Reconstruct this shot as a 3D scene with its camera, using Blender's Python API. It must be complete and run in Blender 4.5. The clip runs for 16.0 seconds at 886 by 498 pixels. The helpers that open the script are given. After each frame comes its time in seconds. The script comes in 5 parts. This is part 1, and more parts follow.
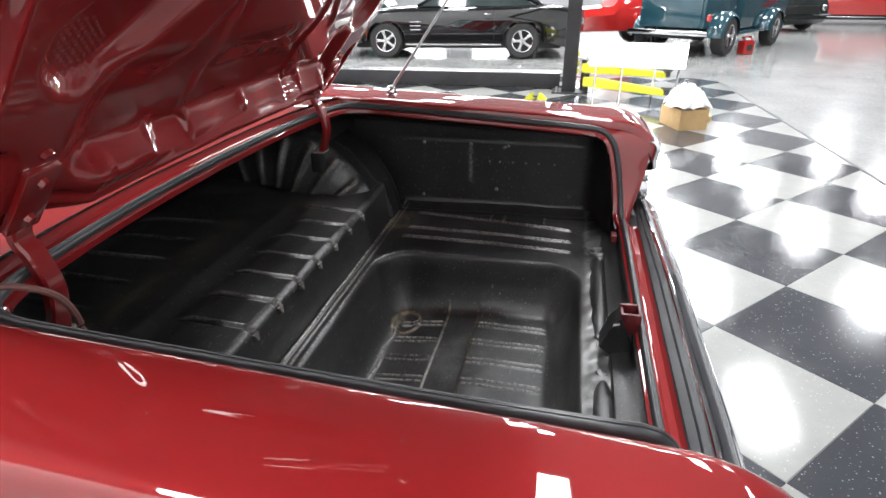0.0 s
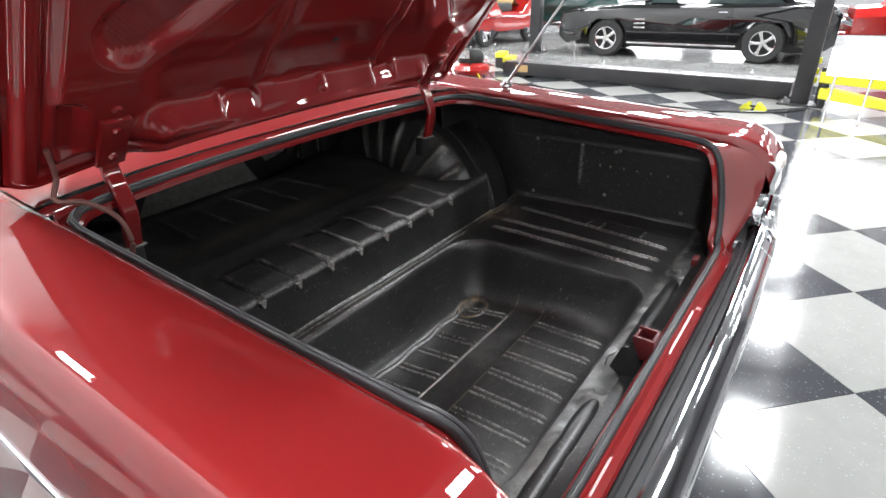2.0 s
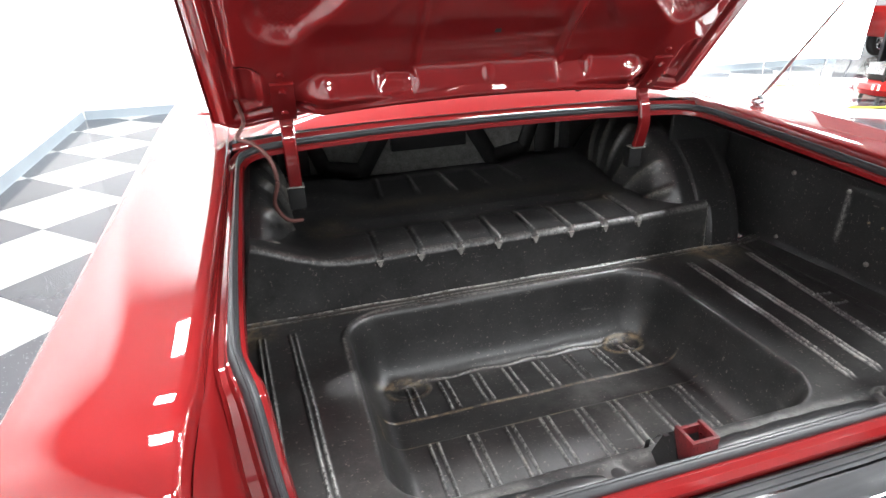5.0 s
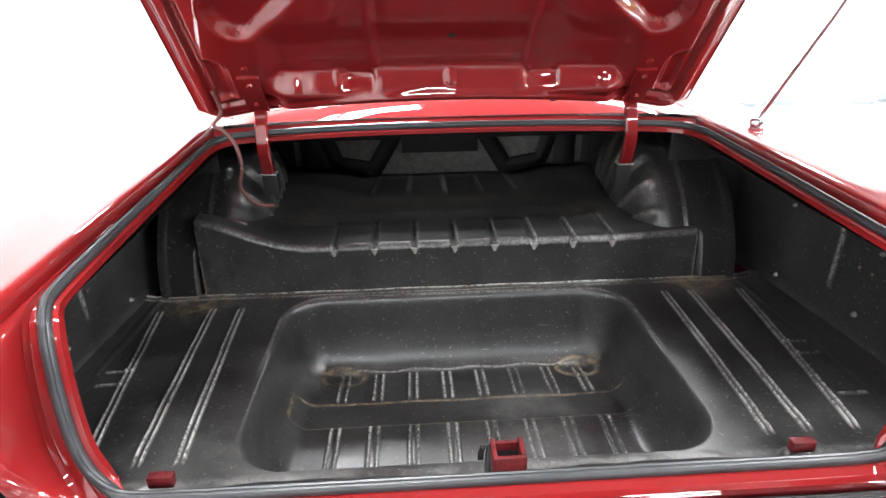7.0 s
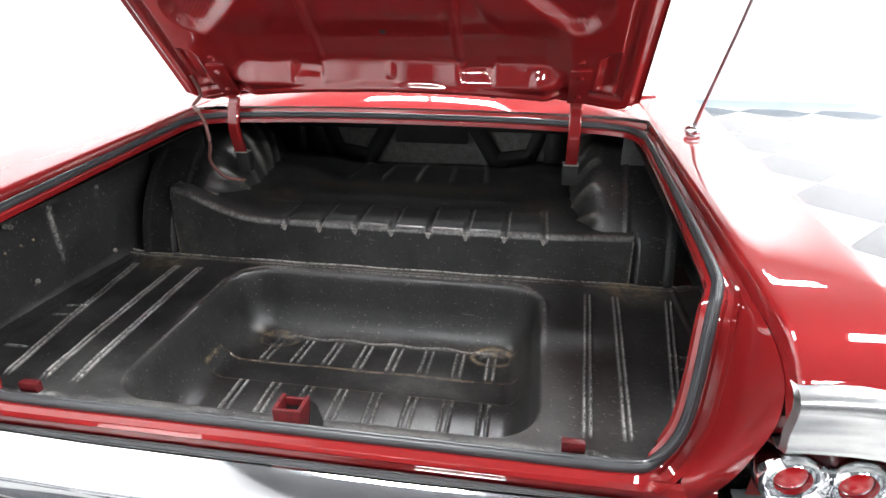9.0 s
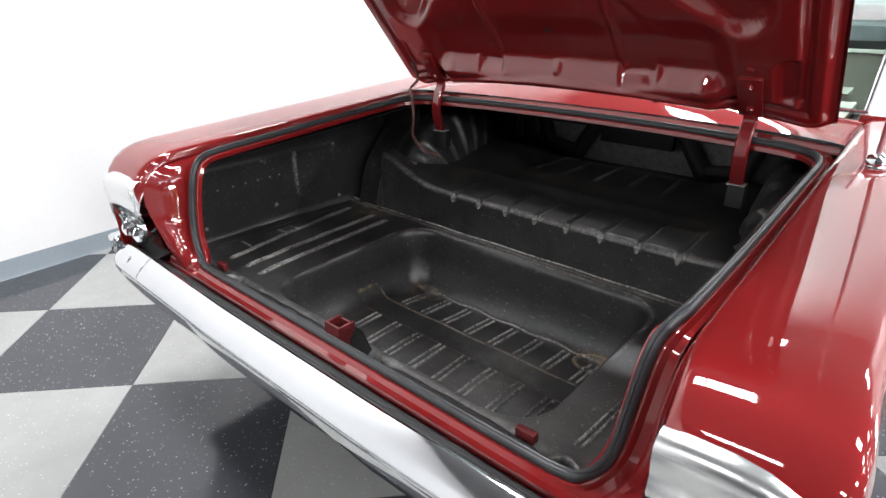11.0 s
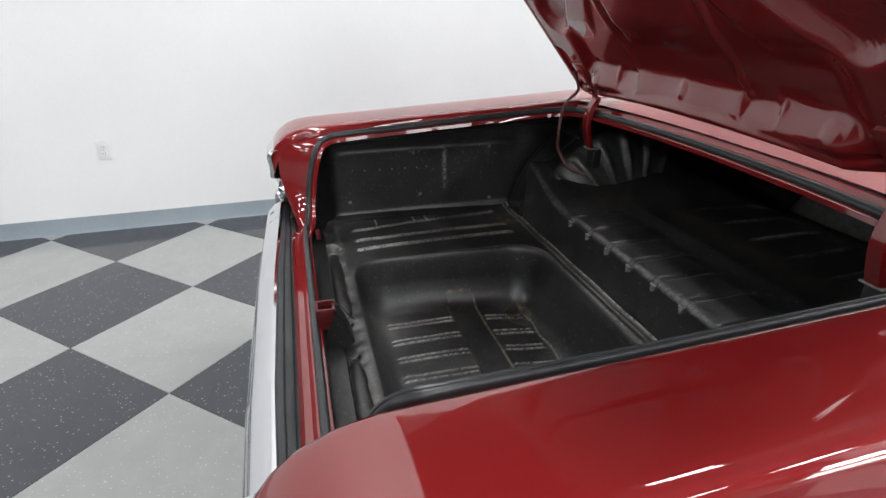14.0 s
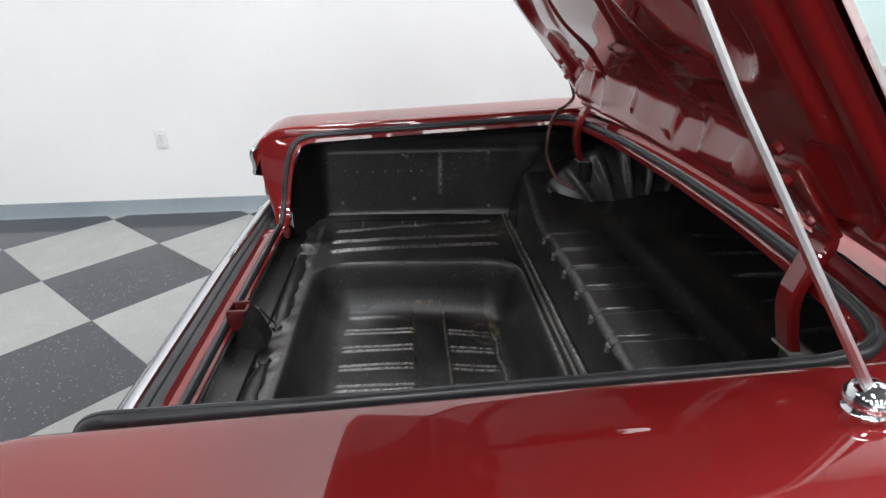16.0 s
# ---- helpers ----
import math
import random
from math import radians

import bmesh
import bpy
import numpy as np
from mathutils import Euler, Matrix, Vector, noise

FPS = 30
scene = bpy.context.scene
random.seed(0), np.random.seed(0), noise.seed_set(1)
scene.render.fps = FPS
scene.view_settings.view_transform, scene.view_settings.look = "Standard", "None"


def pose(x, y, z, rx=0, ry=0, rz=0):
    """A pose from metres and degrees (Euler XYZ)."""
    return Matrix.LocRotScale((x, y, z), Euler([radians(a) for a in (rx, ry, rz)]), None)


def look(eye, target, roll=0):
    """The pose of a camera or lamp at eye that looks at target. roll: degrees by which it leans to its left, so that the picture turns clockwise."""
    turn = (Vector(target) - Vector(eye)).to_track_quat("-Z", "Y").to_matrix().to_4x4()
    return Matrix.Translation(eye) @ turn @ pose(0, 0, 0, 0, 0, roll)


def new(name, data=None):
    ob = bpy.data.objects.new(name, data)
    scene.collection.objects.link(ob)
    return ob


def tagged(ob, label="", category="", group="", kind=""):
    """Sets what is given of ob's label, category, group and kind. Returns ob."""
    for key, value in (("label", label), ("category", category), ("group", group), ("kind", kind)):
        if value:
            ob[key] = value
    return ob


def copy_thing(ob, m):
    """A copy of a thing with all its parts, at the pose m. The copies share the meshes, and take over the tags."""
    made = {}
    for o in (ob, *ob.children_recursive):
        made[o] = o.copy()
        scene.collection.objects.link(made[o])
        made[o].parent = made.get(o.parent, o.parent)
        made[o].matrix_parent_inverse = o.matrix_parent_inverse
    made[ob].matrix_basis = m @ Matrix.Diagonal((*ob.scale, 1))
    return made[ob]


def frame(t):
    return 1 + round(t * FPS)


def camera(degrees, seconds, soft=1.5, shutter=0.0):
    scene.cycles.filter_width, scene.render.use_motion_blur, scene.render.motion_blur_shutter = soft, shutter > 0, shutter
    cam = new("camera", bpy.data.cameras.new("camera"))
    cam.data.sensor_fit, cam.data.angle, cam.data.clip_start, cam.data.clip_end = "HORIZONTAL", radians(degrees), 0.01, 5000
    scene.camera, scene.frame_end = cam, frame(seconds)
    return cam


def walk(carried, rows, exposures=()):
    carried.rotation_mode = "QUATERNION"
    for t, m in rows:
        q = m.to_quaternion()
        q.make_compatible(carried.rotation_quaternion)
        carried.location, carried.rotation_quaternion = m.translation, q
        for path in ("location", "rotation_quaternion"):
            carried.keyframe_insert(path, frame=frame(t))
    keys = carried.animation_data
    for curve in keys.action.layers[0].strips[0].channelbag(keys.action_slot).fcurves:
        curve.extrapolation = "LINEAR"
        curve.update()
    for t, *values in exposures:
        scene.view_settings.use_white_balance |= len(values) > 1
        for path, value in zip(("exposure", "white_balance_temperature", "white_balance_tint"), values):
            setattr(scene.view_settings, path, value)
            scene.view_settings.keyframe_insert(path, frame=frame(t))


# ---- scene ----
cam = camera(76.5, 16.0)
PATH = [
    (0, (-1.186, 0.163, 1.356), (0.578, 0.56, 0.5), -0.5),
    (0.5, (-1.177, 0.054, 1.356), (0.56, 0.55, 0.498), -0.5),
    (1, (-1.172, -0.049, 1.355), (0.511, 0.607, 0.496), -0.4),
    (1.5, (-1.131, -0.157, 1.352), (0.459, 0.7, 0.495), -0.6),
    (2, (-1.078, -0.252, 1.359), (0.392, 0.794, 0.496), -0.6),
    (2.5, (-1.009, -0.348, 1.352), (0.302, 0.899, 0.499), -0.9),
    (3, (-0.934, -0.428, 1.352), (0.191, 0.989, 0.5), -1.0),
    (3.5, (-0.854, -0.498, 1.355), (0.101, 1.038, 0.502), -1.2),
    (4, (-0.764, -0.53, 1.334), (0.029, 1.103, 0.493), -0.8),
    (4.2, (-0.729, -0.542, 1.341), (-0.001, 1.116, 0.492), -0.9),
    (6.3, (-0.3, -0.661, 1.307), (-0.077, 1.156, 0.502), -0.4),
    (6.5, (-0.253, -0.674, 1.306), (-0.067, 1.148, 0.502), -0.3),
    (7, (-0.125, -0.703, 1.307), (-0.021, 1.124, 0.502), -0.2),
    (7.5, (0.009, -0.733, 1.309), (0.035, 1.097, 0.503), -0.1),
    (8, (0.143, -0.762, 1.311), (0.114, 1.067, 0.502), 0.1),
    (8.2, (0.189, -0.771, 1.312), (0.142, 1.058, 0.503), 0.3),
    (10.3, (0.761, -0.749, 1.352), (-0.136, 0.822, 0.498), -0.4),
    (10.5, (0.802, -0.732, 1.344), (-0.182, 0.79, 0.498), -0.4),
    (11, (0.915, -0.672, 1.338), (-0.294, 0.682, 0.498), -0.4),
    (11.5, (1.022, -0.596, 1.341), (-0.367, 0.571, 0.498), -0.5),
    (12, (1.105, -0.504, 1.334), (-0.428, 0.474, 0.501), -0.3),
    (12.5, (1.165, -0.395, 1.33), (-0.464, 0.417, 0.501), -0.2),
    (13, (1.201, -0.294, 1.332), (-0.489, 0.386, 0.506), -0.2),
    (13.5, (1.215, -0.162, 1.331), (-0.516, 0.407, 0.506), -0.2),
    (14, (1.22, -0.04, 1.338), (-0.54, 0.419, 0.508), -0.1),
    (14.5, (1.22, 0.07, 1.335), (-0.567, 0.423, 0.507), -0.1),
    (15, (1.204, 0.186, 1.338), (-0.596, 0.443, 0.506), -0.2),
    (15.5, (1.197, 0.29, 1.338), (-0.613, 0.474, 0.507), -0.2),
    (16, (1.213, 0.392, 1.338), (-0.602, 0.513, 0.507), -0.2),
]
EXPOSURES = [(0, 0.45), (1, 0.43), (2.5, 0.48), (3.5, 0.8), (4.2, 1.03), (6.5, 1.5), (8.2, 1.45), (10.5, 0.53), (12, 0.16), (14, -0.18), (16, -0.16)]
walk(cam, [(t, look(eye, target, roll)) for t, eye, target, roll in PATH], EXPOSURES)

# ---- world and lights ----
world = bpy.data.worlds.new("hall_air")
scene.world = world
world.use_nodes = True
world.node_tree.nodes["Background"].inputs[0].default_value = (0.9, 0.95, 1.0, 1)
world.node_tree.nodes["Background"].inputs[1].default_value = 0.25
CEILING = 5.4
LAMP_GLOW = 42.0
SOFTBOX_GLOW = 45.0


# ---- materials ----
def material(name):
    m = bpy.data.materials.new(name)
    m.use_nodes = True
    t = m.node_tree
    return m, t, t.nodes["Principled BSDF"]


def node(t, kind, **inputs):
    n = t.nodes.new(kind)
    for key, value in inputs.items():
        n.inputs[key.replace("_", " ")].default_value = value
    return n


def coords(t, scale=1.0):
    c = t.nodes.new("ShaderNodeTexCoord")
    mp = t.nodes.new("ShaderNodeMapping")
    mp.inputs["Scale"].default_value = (scale, scale, scale) if isinstance(scale, (int, float)) else scale
    t.links.new(c.outputs["Object"], mp.inputs["Vector"])
    return mp.outputs["Vector"]


def noise_tex(t, vec, scale, detail=4.0, rough=0.55):
    n = node(t, "ShaderNodeTexNoise", Scale=scale, Detail=detail, Roughness=rough)
    t.links.new(vec, n.inputs["Vector"])
    return n.outputs["Fac"]


def ramp(t, fac, stops):
    r = t.nodes.new("ShaderNodeValToRGB")
    e = r.color_ramp.elements
    while len(e) < len(stops):
        e.new(0.5)
    for el, (p, c) in zip(e, stops):
        el.position = p
        el.color = (*c, 1) if len(c) == 3 else c
    t.links.new(fac, r.inputs["Fac"])
    return r.outputs["Color"]


def mix(t, fac, a, b):
    m = t.nodes.new("ShaderNodeMix")
    m.data_type = "RGBA"
    for sock, v in ((m.inputs[0], fac), (m.inputs[6], a), (m.inputs[7], b)):
        if hasattr(v, "is_linked"):
            t.links.new(v, sock)
        elif sock is m.inputs[0]:
            sock.default_value = v
        else:
            sock.default_value = (*v, 1)
    return m.outputs[2]


def calc(t, op, a, b=0.0):
    m = t.nodes.new("ShaderNodeMath")
    m.operation = op
    for sock, v in ((m.inputs[0], a), (m.inputs[1], b)):
        if hasattr(v, "is_linked"):
            t.links.new(v, sock)
        else:
            sock.default_value = v
    return m.outputs[0]


def bump(t, bsdf, height, strength=0.2, distance=0.002):
    b = node(t, "ShaderNodeBump", Strength=strength, Distance=distance)
    t.links.new(height, b.inputs["Height"])
    t.links.new(b.outputs["Normal"], bsdf.inputs["Normal"])


def simple(name, low, high, scale=8.0, rough=(0.4, 0.6), metal=0.0, coat=0.0, relief=0.0, fine=60.0, coat_rough=0.05):
    """A surface whose colour and gloss vary between two values at two sizes."""
    m, t, b = material(name)
    v = coords(t)
    a, f = noise_tex(t, v, scale), noise_tex(t, v, fine, 3)
    both = calc(t, "ADD", calc(t, "MULTIPLY", a, 0.65), calc(t, "MULTIPLY", f, 0.35))
    t.links.new(ramp(t, both, [(0.3, low), (0.7, high)]), b.inputs["Base Color"])
    t.links.new(ramp(t, f, [(0.3, (rough[0],) * 3), (0.7, (rough[1],) * 3)]), b.inputs["Roughness"])
    b.inputs["Metallic"].default_value = metal
    b.inputs["Coat Weight"].default_value = coat
    b.inputs["Coat Roughness"].default_value = coat_rough
    if relief:
        bump(t, b, f, relief)
    return m


def glow(name, colour, strength):
    m, t, b = material(name)
    b.inputs["Base Color"].default_value = (0.8, 0.8, 0.8, 1)
    b.inputs["Emission Color"].default_value = (*colour, 1)
    b.inputs["Emission Strength"].default_value = strength
    return m


def car_paint(name, colour, dark):
    """Clear-coated colour with fine flake and faint orange peel."""
    m, t, b = material(name)
    v = coords(t)
    flake = noise_tex(t, v, 900.0, 2)
    broad = noise_tex(t, v, 3.0, 3)
    c = mix(t, calc(t, "MULTIPLY", flake, 0.7), colour, dark)
    t.links.new(mix(t, calc(t, "MULTIPLY", broad, 0.25), c, dark), b.inputs["Base Color"])
    b.inputs["Metallic"].default_value = 0.3
    b.inputs["Specular IOR Level"].default_value = 0.05
    b.inputs["Roughness"].default_value = 0.55
    b.inputs["Coat Weight"].default_value = 1.0
    b.inputs["Coat Roughness"].default_value = 0.02
    b.inputs["Coat IOR"].default_value = 1.75
    bump(t, b, noise_tex(t, v, 160.0, 2), 0.03, 0.001)
    return m


RED = car_paint("red_paint", (0.240, 0.0115, 0.0125), (0.19, 0.008, 0.009))


def attribute(t, name):
    n = t.nodes.new("ShaderNodeAttribute")
    n.attribute_name = name
    return n.outputs["Fac"]


def trunk_black():
    """Satin black chassis paint, scuffed grey on raised beads, with tan bare metal and rust along folds; pale scuffs
    and dusting also paint in sheen.
    """
    m, t, b = material("trunk_black_paint")
    v = coords(t)
    n1, n2, n3 = noise_tex(t, v, 5.0, 6), noise_tex(t, v, 30.0, 6, 0.65), noise_tex(t, v, 260.0, 2)
    grit = ramp(t, noise_tex(t, v, 170.0, 4, 0.75), [(0.35, (0, 0, 0)), (0.68, (1, 1, 1))])
    base = mix(t, grit, (0.005, 0.005, 0.0055), (0.023, 0.023, 0.0235))
    base = mix(t, calc(t, "MULTIPLY", n2, 0.5), base, (0.006, 0.006, 0.0065))
    patchy = ramp(t, calc(t, "ADD", calc(t, "MULTIPLY", noise_tex(t, v, 90.0, 4, 0.7), 0.6), calc(t, "MULTIPLY", n1, 0.4)), [(0.44, (0, 0, 0)), (0.55, (1, 1, 1))])
    worn = calc(t, "MULTIPLY", attribute(t, "wear_glint"), patchy)
    # scuff colour kept pale enough to paint in the beads' highlights too
    c = mix(t, worn, base, (0.58, 0.57, 0.54))
    rough_patch = ramp(t, n2, [(0.42, (0, 0, 0)), (0.58, (1, 1, 1))])
    c = mix(t, calc(t, "MULTIPLY", attribute(t, "rust"), rough_patch), c, (0.36, 0.27, 0.15))
    # grey dusting, which also puts a soft sheen into the colour
    cloud = ramp(t, noise_tex(t, v, 9.0, 7, 0.7), [(0.35, (0, 0, 0)), (0.72, (1, 1, 1))])
    c = mix(t, calc(t, "MULTIPLY", attribute(t, "dust_sheen"), cloud), c, (0.16, 0.157, 0.15))
    fibre = t.nodes.new("ShaderNodeMapping")
    fibre.inputs["Scale"].default_value = (9.0, 70.0, 40.0)
    fibre.inputs["Rotation"].default_value = (0.2, 0.3, 0.6)
    t.links.new(v, fibre.inputs["Vector"])
    scratch = ramp(t, noise_tex(t, fibre.outputs["Vector"], 3.0, 4), [(0.66, (0, 0, 0)), (0.72, (1, 1, 1))])
    c = mix(t, calc(t, "MULTIPLY", calc(t, "MULTIPLY", scratch, n1), 0.75), c, (0.26, 0.255, 0.24))
    dot = ramp(t, noise_tex(t, v, 120.0, 3), [(0.64, (0, 0, 0)), (0.70, (1, 1, 1))])
    c = mix(t, calc(t, "MULTIPLY", calc(t, "MULTIPLY", dot, n2), 0.9), c, (0.30, 0.25, 0.23))
    t.links.new(c, b.inputs["Base Color"])
    t.links.new(ramp(t, calc(t, "ADD", calc(t, "MULTIPLY", n1, 0.5), calc(t, "MULTIPLY", n2, 0.5)), [(0.25, (0.28,) * 3), (0.70, (0.43,) * 3)]), b.inputs["Roughness"])
    b.inputs["Specular IOR Level"].default_value = 0.8
    bump(t, b, calc(t, "ADD", calc(t, "MULTIPLY", noise_tex(t, v, 11.0, 2), 0.6), calc(t, "MULTIPLY", n3, 0.16)), 0.25, 0.003)
    return m


BLACK = trunk_black()
WORN_RED = simple("worn_red_paint", (0.03, 0.003, 0.004), (0.15, 0.014, 0.016), 45.0, (0.25, 0.5), relief=0.15, fine=240.0)
MATT_BLACK = simple("matt_black_paint", (0.008, 0.008, 0.008), (0.016, 0.016, 0.016), 6, (0.45, 0.7), relief=0.1)
BARE = simple("bare_metal_and_rust", (0.33, 0.28, 0.20), (0.16, 0.11, 0.06), 40, (0.5, 0.8), relief=0.3)
SCUFF = simple("scuffed_paint_edge", (0.10, 0.10, 0.098), (0.32, 0.30, 0.27), 70, (0.35, 0.6), relief=0.2)
FELT = simple("grey_jute_felt", (0.16, 0.16, 0.15), (0.36, 0.36, 0.34), 30, (0.9, 1.0), relief=0.6, fine=120)
RUBBER = simple("grey_rubber", (0.055, 0.057, 0.06), (0.10, 0.103, 0.107), 12, (0.42, 0.6), relief=0.08)
SEAL = simple("weatherstrip_rubber", (0.020, 0.021, 0.023), (0.040, 0.042, 0.045), 10, (0.30, 0.42), relief=0.06)
CHROME = simple("chrome_plate", (0.68, 0.69, 0.71), (0.73, 0.73, 0.75), 6, (0.06, 0.09), 1.0, fine=25.0)
SATIN = simple("satin_steel", (0.60, 0.60, 0.61), (0.64, 0.64, 0.65), 3, (0.28, 0.32), 1.0)
STEEL = simple("brushed_steel", (0.55, 0.55, 0.56), (0.7, 0.7, 0.7), 30, (0.2, 0.35), 1.0)
BRIGHT_TRIM = simple("bright_satin_trim", (0.76, 0.76, 0.76), (0.79, 0.79, 0.78), 2, (0.22, 0.25), 1.0, fine=5.0)
WHITE_PAINT = simple("white_body_paint", (0.78, 0.78, 0.77), (0.82, 0.82, 0.81), 4, (0.25, 0.35), coat=0.6)
WALL_WHITE = simple("white_wall_paint", (0.78, 0.78, 0.78), (0.83, 0.83, 0.83), 1.5, (0.6, 0.75), relief=0.05)
HALL_GREY = simple("grey_hall_wall", (0.30, 0.30, 0.31), (0.38, 0.38, 0.39), 1.5, (0.6, 0.75), relief=0.05)
DARK_WALL = simple("unseen_wall_dark", (0.05, 0.05, 0.055), (0.08, 0.08, 0.085), 1.5, (0.7, 0.85), relief=0.05)
CEILING_GREY = simple("grey_ceiling_paint", (0.13, 0.13, 0.135), (0.18, 0.18, 0.185), 1.5, (0.7, 0.85), relief=0.05)
BASE_GREY = simple("grey_vinyl_base", (0.20, 0.24, 0.27), (0.26, 0.30, 0.33), 3, (0.35, 0.5))
PLATE_WHITE = simple("white_plastic", (0.7, 0.7, 0.69), (0.78, 0.78, 0.77), 10, (0.3, 0.4))
TYRE = simple("tyre_rubber", (0.012, 0.012, 0.012), (0.03, 0.03, 0.03), 20, (0.6, 0.8))
LAMP = glow("lamp_diffuser", (0.955, 0.98, 1.0), LAMP_GLOW)
SOFTBOX = glow("softbox_diffuser", (1.0, 0.99, 0.97), SOFTBOX_GLOW)
DAYLIGHT = glow("daylight_pane", (0.95, 0.98, 1.0), 6.0)
LENS_RED = simple("red_lens", (0.35, 0.005, 0.008), (0.45, 0.01, 0.012), 30, (0.08, 0.12), coat=1)


def glass(name, colour):
    m, t, b = material(name)
    b.inputs["Base Color"].default_value = (*colour, 1)
    b.inputs["Transmission Weight"].default_value = 1.0
    b.inputs["Roughness"].default_value = 0.0
    b.inputs["IOR"].default_value = 1.05
    b.inputs["Coat Weight"].default_value = 0.6
    return m


WIRE = simple("brown_cloth_sleeve", (0.10, 0.04, 0.034), (0.18, 0.07, 0.06), 20, (0.5, 0.7))
GLASS = glass("tinted_glass", (0.74, 0.97, 0.95))


def vinyl(name, base, fleck):
    """Waxed vinyl tile with pale and dark flecks."""
    m, t, b = material(name)
    v = coords(t)
    info = t.nodes.new("ShaderNodeObjectInfo")
    vec = t.nodes.new("ShaderNodeVectorMath")
    vec.operation = "ADD"
    t.links.new(v, vec.inputs[0])
    t.links.new(info.outputs["Random"], vec.inputs[1])
    v = vec.outputs[0]
    vor = node(t, "ShaderNodeTexVoronoi", Scale=75.0)
    t.links.new(v, vor.inputs["Vector"])
    speck = ramp(t, vor.outputs["Distance"], [(0.14, (1, 1, 1)), (0.26, (0, 0, 0))])
    keep = ramp(t, noise_tex(t, v, 60.0, 2), [(0.5, (0, 0, 0)), (0.58, (1, 1, 1))])
    cloud = noise_tex(t, v, 9.0, 5)
    c = mix(t, cloud, [x * 0.85 for x in base], [x * 1.15 for x in base])
    c = mix(t, calc(t, "MULTIPLY", calc(t, "MULTIPLY", speck, keep), 0.75), c, fleck)
    c = mix(t, calc(t, "MULTIPLY", info.outputs["Random"], 0.12), c, [x * 0.7 for x in base])
    t.links.new(c, b.inputs["Base Color"])
    t.links.new(ramp(t, noise_tex(t, v, 14.0, 5), [(0.3, (0.09,) * 3), (0.75, (0.16,) * 3)]), b.inputs["Roughness"])
    bump(t, b, noise_tex(t, v, 25.0, 4), 0.06, 0.002)
    return m


TILE_DARK = vinyl("dark_vinyl_tile", (0.050, 0.052, 0.060), (0.38, 0.38, 0.40))
TILE_LIGHT = vinyl("light_vinyl_tile", (0.33, 0.33, 0.32), (0.55, 0.55, 0.53))
CONCRETE = simple("polished_concrete", (0.24, 0.24, 0.237), (0.36, 0.36, 0.353), 1.2, (0.09, 0.20), fine=25)


# ---- mesh helpers ----
def finish(bm, mat, name, smooth=True):
    me = bpy.data.meshes.new(name)
    bmesh.ops.recalc_face_normals(bm, faces=bm.faces[:])
    bm.to_mesh(me)
    bm.free()
    for mm in mat if isinstance(mat, (list, tuple)) else [mat]:
        me.materials.append(mm)
    if smooth:
        me.polygons.foreach_set("use_smooth", [True] * len(me.polygons))
        me.set_sharp_from_angle(angle=radians(38))
    return me


def part(name, bm, mat, parent=None, label="", at=None, kind=""):
    ob = new(name, finish(bm, mat, name) if isinstance(bm, bmesh.types.BMesh) else bm)
    if parent is not None:
        ob.parent = parent
    if at is not None:
        ob.matrix_basis = at
    return tagged(ob, label, kind=kind)


def thing(name, label, category, at=None, group="", kind=""):
    ob = new(name)
    ob.empty_display_size = 0.1
    if at is not None:
        ob.matrix_basis = at
    return tagged(ob, label, category, group, kind)


def box(x0, y0, z0, x1, y1, z1, bevel=0.0, bm=None, seg=2):
    bm = bm or bmesh.new()
    made = bmesh.ops.create_cube(bm, size=1.0)["verts"]
    for v in made:
        v.co = Vector(((x0 + x1) / 2 + v.co.x * (x1 - x0), (y0 + y1) / 2 + v.co.y * (y1 - y0), (z0 + z1) / 2 + v.co.z * (z1 - z0)))
    if bevel:
        edges = list({e for v in made for e in v.link_edges})
        bmesh.ops.bevel(bm, geom=edges, offset=bevel, segments=seg, profile=0.6, affect="EDGES")
    return bm


def loft(rings, closed=False, cap=False, bm=None):
    """A skin over rings of as many points each. closed: each ring is a loop."""
    bm = bm or bmesh.new()
    rows = [[bm.verts.new(p) for p in r] for r in rings]
    n = len(rows[0])
    for a, b in zip(rows, rows[1:]):
        for i in range(n if closed else n - 1):
            j = (i + 1) % n
            try:
                bm.faces.new((a[i], a[j], b[j], b[i]))
            except ValueError:
                pass
    if cap:
        for r in (rows[0], rows[-1]):
            bm.faces.new(r)
    return bm


def tube(points, r, sides=10, bm=None, closed=False, squash=1.0):
    """A round bar along points. r: one radius, or one a point."""
    pts = [Vector(p) for p in points]
    n = len(pts)
    rr = r if isinstance(r, (list, tuple)) else [r] * n
    rings = []
    up = Vector((0, 0, 1))
    for i, p in enumerate(pts):
        d = (pts[(i + 1) % n] - pts[i - 1]) if closed else (pts[min(i + 1, n - 1)] - pts[max(i - 1, 0)])
        d.normalize()
        side = d.cross(up)
        if side.length < 1e-3:
            side = d.cross(Vector((1, 0, 0)))
        side.normalize()
        top = side.cross(d).normalized()
        rings.append([p + side * math.cos(a) * rr[i] + top * math.sin(a) * rr[i] * squash for a in (2 * math.pi * k / sides for k in range(sides))])
    if closed:
        rings.append(rings[0])
        bm = bm or bmesh.new()
        bm = loft(rings, True, False, bm)
        bmesh.ops.remove_doubles(bm, verts=bm.verts[:], dist=1e-6)
        return bm
    return loft(rings, True, True, bm)


